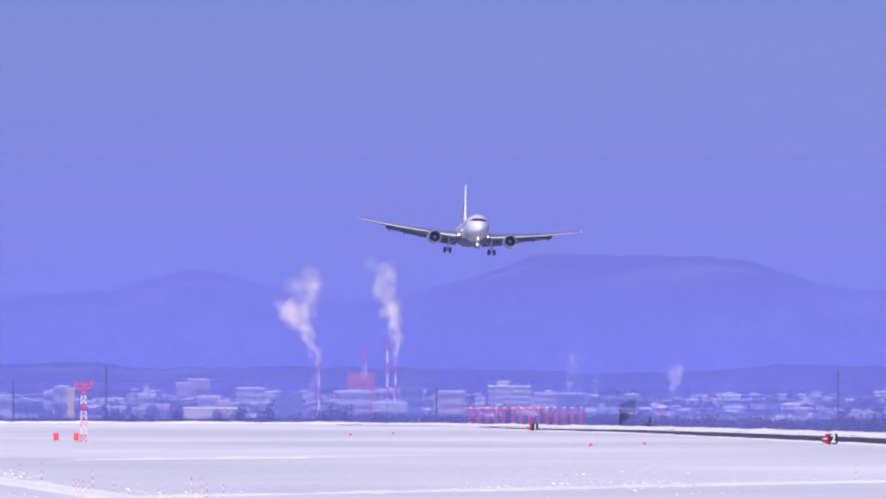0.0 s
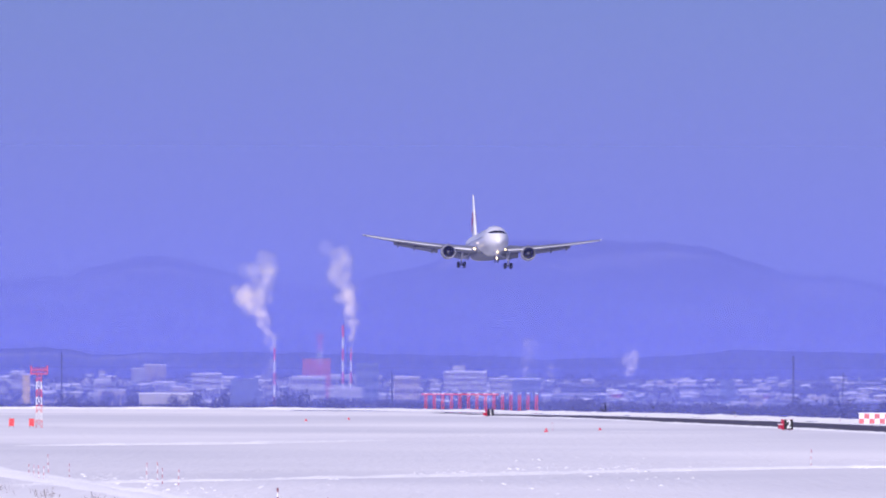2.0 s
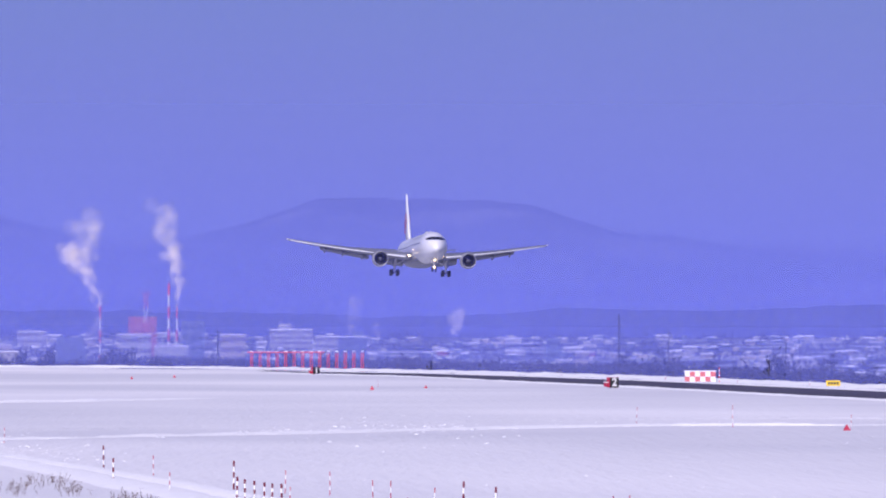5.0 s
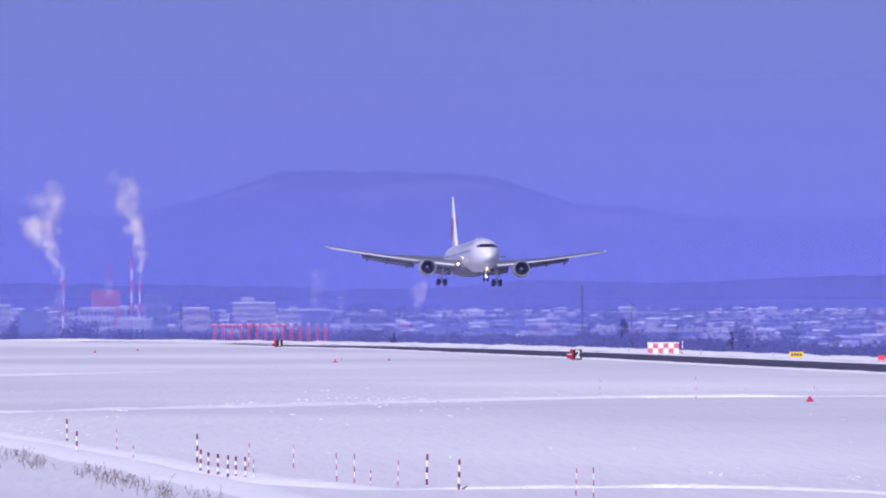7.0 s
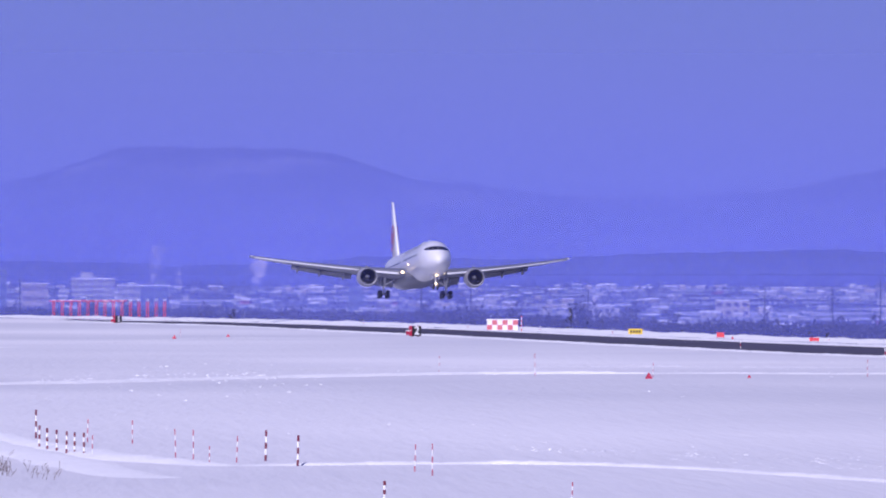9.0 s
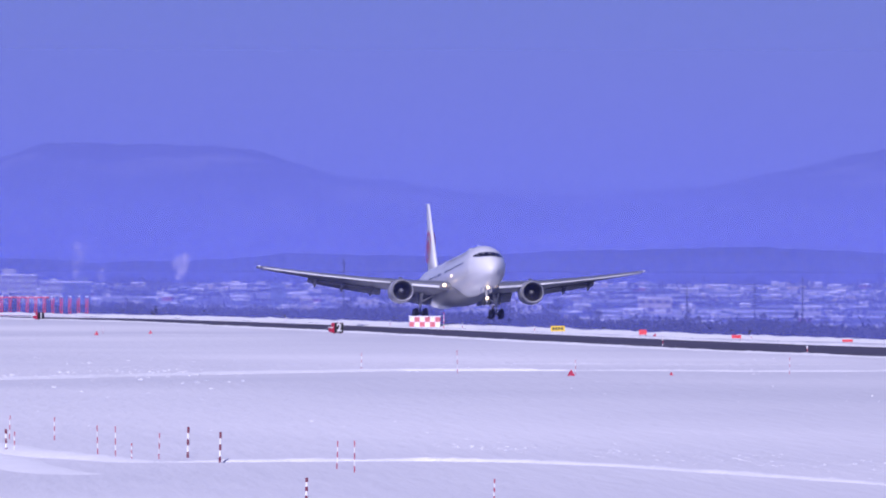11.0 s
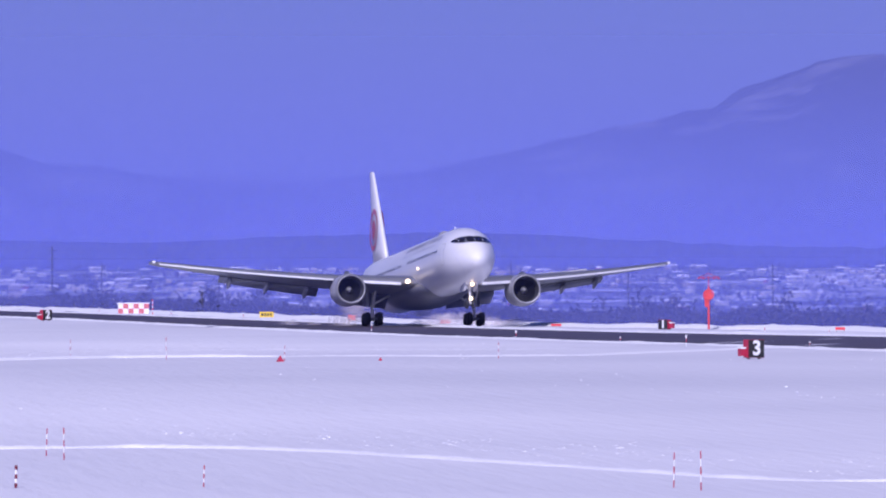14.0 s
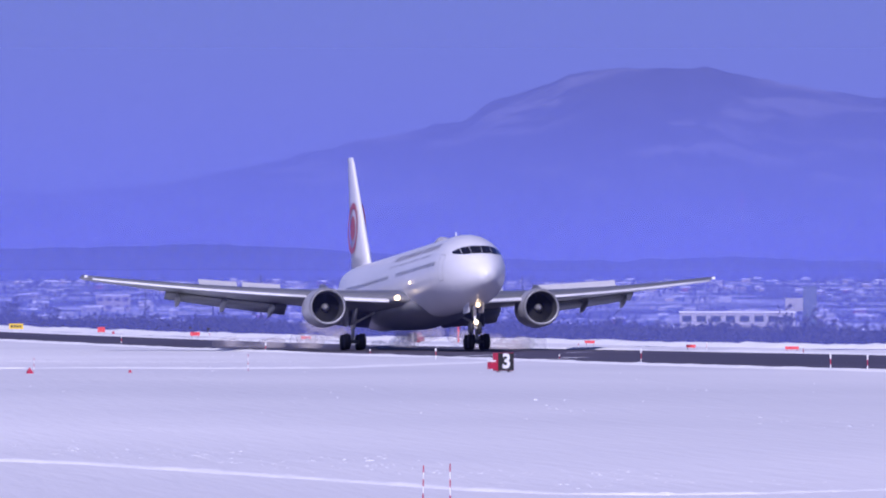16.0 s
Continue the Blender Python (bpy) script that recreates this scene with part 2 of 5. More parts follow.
bm = bmesh.new()
bearings = [-180, -150, -120, -90, -60, -40, -25, -15, -10, -7] + list(np.arange(-5, 11.01, 0.08)) + [13, 16, 22, 35, 60, 90, 120, 150]
dists = [0.0] + list(np.geomspace(4, 4900, 150))
rings = []
for b in bearings:
    rings.append([bm.verts.new(spot(b, d, ground_height(b, d))) for d in dists[1:]])
for i in range(len(rings)):
    a, b = rings[i], rings[(i + 1) % len(rings)]
    for j in range(len(a) - 1):
        f = bm.faces.new((a[j], b[j], b[j + 1], a[j + 1]))
        f.material_index = 1 if dists[j + 1] > edge(bearings[i]) + 60 else 0
bm.faces.new([r[0] for r in rings][::-1])
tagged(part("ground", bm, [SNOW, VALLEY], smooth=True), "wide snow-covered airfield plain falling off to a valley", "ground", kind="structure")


# ---- runway, swept clear between low snow banks ----
RUNWAY_B = [0.2, 0.5, 1.2, 1.9, 2.6, 3.3, 4.0, 4.7, 5.4, 6.1, 6.8, 7.5, 8.2, 8.9, 11, 30]
NEAR_D = [1440, 1345, 1240, 1086, 979, 867, 784, 717, 672, 633, 606, 575, 551, 532, 480, 230]
FAR_D = [1460, 1405, 1345, 1227, 1110, 994, 899, 825, 769, 729, 703, 678, 656, 637, 575, 290]


def side(y, dist):
    p = [spot(b, d) for b, d in zip(RUNWAY_B, dist)][::-1]
    return float(np.interp(y, [q.y for q in p], [q.x for q in p]))


def near_side(y):
    return side(y, NEAR_D)


def far_side(y):
    return side(y, FAR_D)


bm = bmesh.new()
prev = None
for y in np.arange(260, 1441, 10.0):
    xn, xf = near_side(y) + 0.5 * noise.noise((y * 0.05, 0, 0)), far_side(y) + 0.4 * noise.noise((y * 0.05, 9, 0))
    row = [bm.verts.new((xn + (xf - xn) * k / 6, y, 0.09)) for k in range(7)]
    if prev:
        for k in range(6):
            bm.faces.new((prev[k], prev[k + 1], row[k + 1], row[k]))
    prev = row
tagged(part("runway", bm, ASPHALT), "dark asphalt runway swept clear of snow", "runway", kind="structure")


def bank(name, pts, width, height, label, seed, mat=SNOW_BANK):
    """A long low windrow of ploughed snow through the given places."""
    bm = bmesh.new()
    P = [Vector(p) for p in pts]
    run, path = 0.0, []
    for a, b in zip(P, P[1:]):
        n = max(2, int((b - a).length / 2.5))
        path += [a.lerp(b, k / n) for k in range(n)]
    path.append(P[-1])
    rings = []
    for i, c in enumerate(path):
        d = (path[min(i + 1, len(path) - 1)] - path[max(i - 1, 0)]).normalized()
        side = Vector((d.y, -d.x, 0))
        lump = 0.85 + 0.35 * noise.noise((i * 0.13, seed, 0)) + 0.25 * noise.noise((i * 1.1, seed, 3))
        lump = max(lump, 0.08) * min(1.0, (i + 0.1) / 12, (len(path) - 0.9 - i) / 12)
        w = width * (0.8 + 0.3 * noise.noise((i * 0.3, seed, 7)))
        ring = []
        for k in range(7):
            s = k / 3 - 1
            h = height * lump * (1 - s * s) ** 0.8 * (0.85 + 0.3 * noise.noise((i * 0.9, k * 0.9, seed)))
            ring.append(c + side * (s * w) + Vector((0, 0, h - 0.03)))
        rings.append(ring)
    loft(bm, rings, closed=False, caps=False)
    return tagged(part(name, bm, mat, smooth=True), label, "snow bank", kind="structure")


ys = np.arange(270, 1440, 15.0)
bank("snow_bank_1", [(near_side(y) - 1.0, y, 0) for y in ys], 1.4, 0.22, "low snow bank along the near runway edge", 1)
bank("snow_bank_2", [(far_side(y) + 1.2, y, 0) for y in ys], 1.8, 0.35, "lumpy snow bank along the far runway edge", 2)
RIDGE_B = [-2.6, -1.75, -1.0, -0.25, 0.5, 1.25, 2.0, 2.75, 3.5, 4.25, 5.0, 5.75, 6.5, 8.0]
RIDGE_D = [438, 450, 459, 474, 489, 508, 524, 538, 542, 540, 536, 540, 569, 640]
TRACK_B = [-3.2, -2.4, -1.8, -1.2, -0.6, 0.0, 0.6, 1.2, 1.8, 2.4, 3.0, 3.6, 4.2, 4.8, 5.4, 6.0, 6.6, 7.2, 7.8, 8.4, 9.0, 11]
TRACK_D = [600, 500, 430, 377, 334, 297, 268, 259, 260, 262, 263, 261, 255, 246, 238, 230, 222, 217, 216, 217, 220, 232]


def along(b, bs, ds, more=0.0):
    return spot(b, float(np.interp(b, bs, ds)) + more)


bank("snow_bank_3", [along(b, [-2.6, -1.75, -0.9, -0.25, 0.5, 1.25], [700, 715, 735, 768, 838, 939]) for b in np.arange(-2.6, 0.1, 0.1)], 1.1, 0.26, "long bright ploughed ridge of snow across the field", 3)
bank("snow_bank_9", [along(b, [-0.25, 0.5, 1.25, 2.2, 3.0], [768, 838, 939, 900, 860]) for b in np.arange(0.0, 3.0, 0.1)], 2.2, 0.12, "faint uneven ridge in the field's own snow colour", 9, SNOW)
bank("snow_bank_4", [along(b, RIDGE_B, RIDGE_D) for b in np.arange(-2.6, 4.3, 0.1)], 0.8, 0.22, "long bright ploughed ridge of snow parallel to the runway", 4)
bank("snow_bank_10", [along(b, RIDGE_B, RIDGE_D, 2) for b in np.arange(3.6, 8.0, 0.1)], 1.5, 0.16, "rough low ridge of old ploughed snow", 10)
bank("snow_bank_11", [along(b, RIDGE_B, RIDGE_D, 48) for b in np.arange(-2.4, 8.0, 0.1)], 2.4, 0.16, "faint second ridge in the field's own snow colour", 11, SNOW)
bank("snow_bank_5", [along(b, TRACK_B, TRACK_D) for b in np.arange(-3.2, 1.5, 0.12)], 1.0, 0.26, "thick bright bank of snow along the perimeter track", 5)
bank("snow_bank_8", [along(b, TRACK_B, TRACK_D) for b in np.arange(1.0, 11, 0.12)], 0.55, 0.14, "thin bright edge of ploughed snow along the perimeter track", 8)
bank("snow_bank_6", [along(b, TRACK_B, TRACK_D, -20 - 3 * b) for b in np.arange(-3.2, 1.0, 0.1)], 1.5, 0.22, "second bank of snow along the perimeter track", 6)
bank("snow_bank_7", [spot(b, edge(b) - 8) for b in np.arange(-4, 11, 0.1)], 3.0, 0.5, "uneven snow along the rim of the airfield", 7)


def clods():
    """Crumbs of snow thrown up beside the ploughed lines."""
    bm = bmesh.new()
    rnd = random.Random(77)
    for k in range(700):
        b = rnd.uniform(-2.5, 9)
        line = rnd.random()
        if line < 0.7:
            d = np.interp(b, RIDGE_B, RIDGE_D) + rnd.gauss(14, 14)
        else:
            d = rnd.uniform(300, 640)
        c = spot(b, d, 0.0)
        r = rnd.uniform(0.012, 0.035) * (1.6 if rnd.random() < 0.06 else 1)
        base = [bm.verts.new(c + Vector((r * 2.2 * math.cos(a), r * math.sin(a), -0.02))) for a in (0, 1.26, 2.51, 3.77, 5.03)]
        tip = bm.verts.new(c + Vector((rnd.uniform(-r, r) * 0.5, 0, r)))
        for i in range(5):
            bm.faces.new((base[i], base[(i + 1) % 5], tip))
    tagged(part("snow_clods", bm, SNOW_BANK, smooth=True), "crumbs of ploughed snow scattered on the field", "snow", kind="stuff")


clods()


# ---- hills and mountains ----
def ridge(name, dist, depth, foot, profile, mat, label, rough, seed):
    """A range: control heights as bearing and elevation, folded and roughened."""
    bm = bmesh.new()
    pb, pe = [p[0] for p in profile], [p[1] for p in profile]
    rings = []
    for b in np.arange(-14, 20.01, 0.06):
        el = float(np.interp(b, pb, pe))
        el = 0.5 * el + 0.25 * float(np.interp(b - 0.1, pb, pe)) + 0.25 * float(np.interp(b + 0.1, pb, pe))
        top = 5 + dist * math.tan(radians(el)) + rough * (noise.noise((b * 6, seed, 0)) + 0.5 * noise.noise((b * 19, seed, 2)) + 0.25 * noise.noise((b * 60, seed, 4)))
        ring = []
        for k in range(13):
            s = k / 12
            fold = 0.14 * noise.noise((b * 4, s * 3, seed)) + 0.06 * noise.noise((b * 13, s * 8, seed))
            z = foot + (top - foot) * min(1.0, max(0.0, s ** 1.25 + fold * math.sin(math.pi * s)))
            ring.append(spot(b, dist - depth * (1 - s), z))
        rings.append(ring)
    loft(bm, rings, closed=False, caps=False)
    return tagged(part(name, bm, mat, smooth=True), label, "mountain", kind="structure")


ridge("hill_range", 3900, 500, 10, [(-14, 0.15), (-2.76, 0.19), (-2.13, 0.21), (-1.88, 0.165), (-1.06, 0.18), (0.41, 0.165), (0.93, 0.14), (1.6, 0.155), (2.13, 0.20), (2.6, 0.19), (3.05, 0.18), (3.9, 0.22), (5.0, 0.245), (5.6, 0.22), (6.08, 0.19), (6.83, 0.15), (7.5, 0.14), (8.24, 0.165), (9.2, 0.13), (20, 0.15)],
      HILLS, "dark wooded hills with snowy clearings", 1.2, 3)
ridge("mountain_range", 4750, 650, 15, [(-14, 0.5), (-2.76, 0.62), (-2.06, 0.65), (-1.6, 0.80), (-1.35, 0.76), (-0.92, 0.62), (-0.29, 0.62), (0.17, 0.73), (0.41, 0.83), (0.62, 0.88), (1.1, 0.885), (1.8, 0.86), (2.02, 0.81), (2.4, 0.68), (2.82, 0.65), (3.25, 0.58), (4.1, 0.57), (4.67, 0.62), (5.19, 0.71), (5.85, 0.87), (6.6, 1.02), (6.75, 1.13), (7.04, 1.22), (7.35, 1.33), (7.85, 1.35), (8.2, 1.33), (8.6, 1.24), (9.4, 1.12), (20, 0.7)],
      MOUNT, "broad snow-streaked mountains pale with distance", 2.5, 11)


# ---- haze over the valley ----
def sheets(name, dist, heights, mat, step):
    """Upright haze-coloured panes, each square to the camera so their steps stay hidden; heights gives rows of z,
    thickness and level.
    """
    bm = bmesh.new()
    uv = bm.loops.layers.uv.new("height")
    for b in np.arange(-14, 16, step):
        d = dist(b + step / 2)
        rows = heights(d)
        cols = [[(bm.verts.new(spot(q, d, z)), (thick, level)) for z, thick, level in rows] for q in (b, b + step)]
        for k in range(len(rows) - 1):
            quad = (cols[0][k], cols[1][k], cols[1][k + 1], cols[0][k + 1])
            f = bm.faces.new([v for v, _ in quad])
            for lp, (_, c) in zip(f.loops, quad):
                lp[uv].uv = c
    ob = part(name, bm, mat)
    ob.visible_shadow = False
    return ob


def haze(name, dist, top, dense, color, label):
    """Coloured sheets for haze over the valley; top is their upper edge in degrees above eye level."""
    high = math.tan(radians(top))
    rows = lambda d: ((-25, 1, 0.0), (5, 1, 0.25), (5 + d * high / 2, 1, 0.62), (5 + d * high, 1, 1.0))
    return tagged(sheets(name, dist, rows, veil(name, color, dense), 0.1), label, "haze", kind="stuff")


def near_air(b):
    if b > 6.3:
        return edge(b) + 140.0
    return float(np.interp(b, [-14, 0.5, 1.5, 2.08, 2.5, 3.0, 3.4, 4.2, 5.0, 5.6, 6.3], [2150, 2150, 1900, 1740, 1640, 1500, 1400, 1230, 1080, 1000, 945]))


# The blue of scattered light is painted into the sheets' own colour.
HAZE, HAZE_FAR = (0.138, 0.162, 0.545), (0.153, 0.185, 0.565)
haze("backdrop_haze_1", near_air, 0.6, 0.44, HAZE, "sheets coloured as thin blue winter haze over the valley rim")
haze("backdrop_haze_2", lambda b: 2210.0, 0.8, 0.42, HAZE, "sheets coloured as blue winter haze over the town")
haze("backdrop_haze_3", lambda b: 3450.0, 1.2, 0.42, HAZE_FAR, "sheets coloured as blue winter haze before the hills")
haze("backdrop_haze_4", lambda b: 4050.0, 3.4, 0.86, HAZE_FAR, "sheets coloured as deep blue haze before the mountains")



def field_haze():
    """Coloured panes that veil the runway in blue, beginning a little above the snow."""
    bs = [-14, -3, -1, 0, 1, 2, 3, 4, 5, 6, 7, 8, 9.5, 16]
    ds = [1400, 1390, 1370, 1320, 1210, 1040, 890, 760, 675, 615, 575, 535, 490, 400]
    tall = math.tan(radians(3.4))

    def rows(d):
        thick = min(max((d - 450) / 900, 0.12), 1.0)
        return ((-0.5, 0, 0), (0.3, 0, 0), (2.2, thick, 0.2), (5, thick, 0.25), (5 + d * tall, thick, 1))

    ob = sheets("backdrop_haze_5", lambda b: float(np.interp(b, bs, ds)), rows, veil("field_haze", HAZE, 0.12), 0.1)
    return tagged(ob, "sheets coloured as faint blue winter haze over the airfield", "haze", kind="stuff")


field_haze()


# ---- broken crust on the snow ----
def snow_crust():
    rnd = random.Random(77)
    verts, faces = [], []

    def lump(b, d, w, h):
        c = spot(b, d, ground_height(b, d) - 0.02)
        o, turn = len(verts), rnd.uniform(0, 6)
        for r, z in ((1.0, 0.0), (0.7, 0.7)):
            for k in range(6):
                a, q = turn + k * math.pi / 3, rnd.uniform(0.7, 1.2)
                verts.append((c.x + w * r * q * math.cos(a), c.y + w * r * q * math.sin(a) * 1.5, c.z + h * z * q))
        verts.append((c.x, c.y, c.z + h))
        for k in range(6):
            j = (k + 1) % 6
            faces.append((o + k, o + j, o + 6 + j, o + 6 + k))
            faces.append((o + 6 + k, o + 6 + j, o + 12))

    for i in range(5200):
        b = rnd.uniform(-3.2, 9.4)
        kind = rnd.random()
        if kind < 0.42:
            d = float(np.interp(b, TRACK_B, TRACK_D)) * (1.08 + rnd.gauss(0, 0.03))
        elif kind < 0.62:
            d = float(np.interp(b, RIDGE_B, RIDGE_D)) * (1.03 + rnd.gauss(0, 0.025))
        else:
            d = 5.0 / math.tan(radians(rnd.uniform(0.45, 1.3)))
        x = d * math.sin(radians(b))
        if x > near_side(max(d, 220)) - 3 or (noise.noise((x * 0.06, d * 0.008, 4)) < 0.05 + 0.12 * (kind > 0.62)):
            continue
        s = rnd.random() ** 2
        lump(b, d, (0.05 + 0.17 * s) * d / 500, (0.025 + 0.06 * s) * d / 500)
    me = bpy.data.meshes.new("snow_crust")
    me.from_pydata(verts, [], faces)
    me.materials.append(SNOW)
    me.polygons.foreach_set("use_smooth", [True] * len(me.polygons))
    return tagged(new("snow_crust", me), "small bright lumps of broken crust on the snow", "snow crust", kind="stuff")


snow_crust()
# ---- the airliner: nose towards -y, main wheels' contact at the origin ----
airliner = thing("airliner", "white twin-engine passenger jet landing with wheels and flaps down", "airplane")

FUS = [(-27.4, 0.06, 0.06, 4.02), (-27.15, 0.5, 0.5, 4.05), (-26.5, 0.98, 1.0, 4.14), (-25.4, 1.52, 1.58, 4.28), (-24.0, 1.98, 2.10, 4.42),
       (-22.2, 2.34, 2.50, 4.54), (-20.2, 2.49, 2.68, 4.60), (-18, 2.515, 2.705, 4.62), (-8, 2.515, 2.705, 4.62), (2, 2.515, 2.705, 4.62), (10, 2.515, 2.705, 4.62),
       (14, 2.46, 2.60, 4.74), (18, 2.2, 2.26, 5.10), (22, 1.66, 1.70, 5.62), (25, 1.05, 1.10, 6.05), (27, 0.5, 0.55, 6.32), (27.6, 0.2, 0.22, 6.4)]


def fus_at(y):
    """Half width, half height and centre height of the body at y."""
    col = [f[0] for f in FUS]
    i = min(max(np.searchsorted(col, y) - 1, 0), len(FUS) - 2)
    t = (y - col[i]) / (col[i + 1] - col[i])
    out = []
    for k in (1, 2, 3):
        p0, p1, p2, p3 = (FUS[min(max(j, 0), len(FUS) - 1)] for j in (i - 1, i, i + 1, i + 2))
        h = col[i + 1] - col[i]
        m1 = (p2[k] - p0[k]) / max(p2[0] - p0[0], 1e-6) * h if i > 0 else (p2[k] - p1[k])
        m2 = (p3[k] - p1[k]) / max(p3[0] - p1[0], 1e-6) * h
        out.append((2 * t**3 - 3 * t**2 + 1) * p1[k] + (t**3 - 2 * t**2 + t) * m1 + (3 * t**2 - 2 * t**3) * p2[k] + (t**3 - t**2) * m2)
    return max(out[0], 0.03), max(out[1], 0.03), out[2]


def skin(y, ang, off=0.0):
    """A point of the body's skin; ang in degrees from the top towards +x."""
    w, h, z = fus_at(y)
    a = radians(ang)
    return Vector(((w + off) * math.sin(a), y, z + (h + off) * math.cos(a)))


bm = bmesh.new()
stations = list(-27.4 + 4.4 * (np.linspace(0, 1, 16) ** 1.7)) + list(np.arange(-22.4, 27.5, 1.0)) + [27.6]
loft(bm, [[skin(y, 360 * k / 40) for k in range(40)] for y in stations])
part("fuselage", bm, WHITE, airliner, "white fuselage", smooth=True)

# wing-to-body fairing under the belly
bm = bmesh.new()
rings = []
for y, w, h in ((-12.5, 1.2, 0.4), (-10, 2.3, 0.9), (-6, 2.85, 1.25), (0, 2.95, 1.3), (4, 2.7, 1.1), (7, 1.9, 0.7), (9.5, 0.9, 0.3)):
    rings.append([Vector((w * math.cos(2 * math.pi * k / 24), y, 2.75 + h * math.sin(2 * math.pi * k / 24))) for k in range(24)])
loft(bm, rings)
part("belly_fairing", bm, SHADE_GREY, airliner, "belly fairing in grey darkened for shade", smooth=True)


def patch(y0, y1, a0, a1, off=0.02, ny=4, na=4):
    bm = bmesh.new()
    loft(bm, [[skin(y0 + (y1 - y0) * i / ny, a0 + (a1 - a0) * j / na, off) for j in range(na + 1)] for i in range(ny + 1)], closed=False, caps=False)
    return bm


def nose_y(x, z):
    lo, hi = -27.3, -19.0
    for _ in range(40):
        mid = (lo + hi) / 2
        w, h, c = fus_at(mid)
        if (x / w) ** 2 + ((z - c) / h) ** 2 > 1:
            lo = mid
        else:
            hi = mid
    return hi


def nose_pane(x0, x1, lo0, hi0, lo1, hi1):
    """A windscreen pane on the nose between two upright edges."""
    bm = bmesh.new()
    rows = []
    for i in range(5):
        t = i / 4
        x = x0 + (x1 - x0) * t
        lo, hi = lo0 + (lo1 - lo0) * t, hi0 + (hi1 - hi0) * t
        row = []
        for k in range(4):
            z = lo + (hi - lo) * k / 3
            y = nose_y(x, z)
            row.append(Vector((x * 1.012, y - 0.03, z + 0.01)))
        rows.append(row)
    loft(bm, rows, closed=False, caps=False)
    return bm


for sgn in (-1, 1):
    for x0, x1, a, b, c, d in ((0.012, 0.72, 5.62, 6.22, 5.61, 6.21), (0.745, 1.27, 5.60, 6.20, 5.59, 6.10), (1.295, 1.72, 5.58, 6.08, 5.70, 5.86)):
        part("windscreen_pane", nose_pane(sgn * x0, sgn * x1, a, b, c, d), GLASS, airliner, "dark cockpit glass")
    # cabin windows, one row with breaks at the doors
    first = None
    for i in range(70):
        y = -20.3 + i * 0.56
        if any(abs(y - q) < 0.75 for q in (-21.6, -4.5, -3.4, 16.8)) or y > 18:
            continue
        if first is None:
            bmw = bmesh.new()
            pts = [skin(0, sgn * (78 + 3.6 * math.sin(2 * math.pi * k / 10)), 0.012) + Vector((0, 0.13 * math.cos(2 * math.pi * k / 10), 0)) for k in range(10)]
            bmw.faces.new([bmw.verts.new(p) for p in pts])
            first = part("cabin_window", bmw, PANE, airliner, "small dark cabin window")
            first.location.y = y
        else:
            o = first.copy()
            scene.collection.objects.link(o)
            w, h, z = fus_at(y)
            o.location = (sgn * (w - 2.515), y, (z - 4.62) * 0.5)
    # lettering on the body, as plain bars, and a long thin stripe below it
    for i in range(19):
        if i == 7:
            continue
        y = -19.4 + i * 0.9
        bmw = bmesh.new()
        loft(bmw, [[skin(y + u + 0.28 * (1 - j / 4), sgn * (40 + 13 * j / 4), 0.015) for j in range(5)] for u in (0, 0.15, 0.3)], closed=False, caps=False)
        part("lettering_bar", bmw, LETTER, airliner, "dark grey slanted lettering bar")
    for i in range(22):
        y = -17.6 + i * 0.72
        if i % 6 != 5:
            part("small_lettering_bar", patch(y, y + 0.25, sgn * 60, sgn * 63, 0.015, 2, 2), LETTER, airliner, "small grey lettering bar")
    for y in (-22.0, 17.0):
        for a0, a1, yy0, yy1 in ((62, 63, -0.5, 0.5), (105, 106, -0.5, 0.5), (62, 106, -0.52, -0.48), (62, 106, 0.48, 0.52)):
            part("door_outline", patch(y + yy0, y + yy1, sgn * a0, sgn * a1, 0.012, 2, 4), DARKGREY, airliner, "thin grey door outline")
part("satcom_dome", (lambda b: (loft(b, [[Vector((0.55 * r * math.cos(2 * math.pi * k / 12), -11 + 1.3 * s, 7.28 + 0.42 * r * abs(math.sin(2 * math.pi * k / 12)))) for k in range(12)] for s, r in ((-1, 0.1), (-0.6, 0.8), (0, 1), (0.6, 0.8), (1, 0.1))]), b)[1])(bmesh.new()), WHITE, airliner, "white antenna dome", smooth=True)
part("blade_antenna", one_box(-0.03, 0.03, -16.2, -15.8, 7.25, 7.7), WHITE, airliner)


def airfoil(le, chord, x, z, thick, incidence=2.0, n=14):
    """A closed wing section; le is the leading edge's y."""
    pts = []
    for side in (1, -1):
        for k in range(n):
            s = k / (n - 1) if side > 0 else 1 - k / (n - 1)
            if side < 0 and k in (0, n - 1):
                continue
            c = 0.5 * (1 - math.cos(math.pi * s))
            t = thick * chord * 5 * (0.2969 * math.sqrt(c) - 0.126 * c - 0.3516 * c**2 + 0.2843 * c**3 - 0.1036 * c**4)
            camber = 0.02 * chord * math.sin(math.pi * c)
            pts.append(Vector((x, le + chord * c, z + camber + (t if side > 0 else -t * 0.8) - chord * c * math.sin(radians(incidence)))))
    return pts


def lead(x):
    return -9.2 + 0.6745 * (x - 2.5)


def trail(x):
    return 2.6 + 0.10 * (x - 2.5) if x < 8 else 3.15 + 0.283 * (x - 8)


def wing_z(x):
    q = x - 2.5
    return 3.25 + 0.105 * q + 0.0020 * q * q


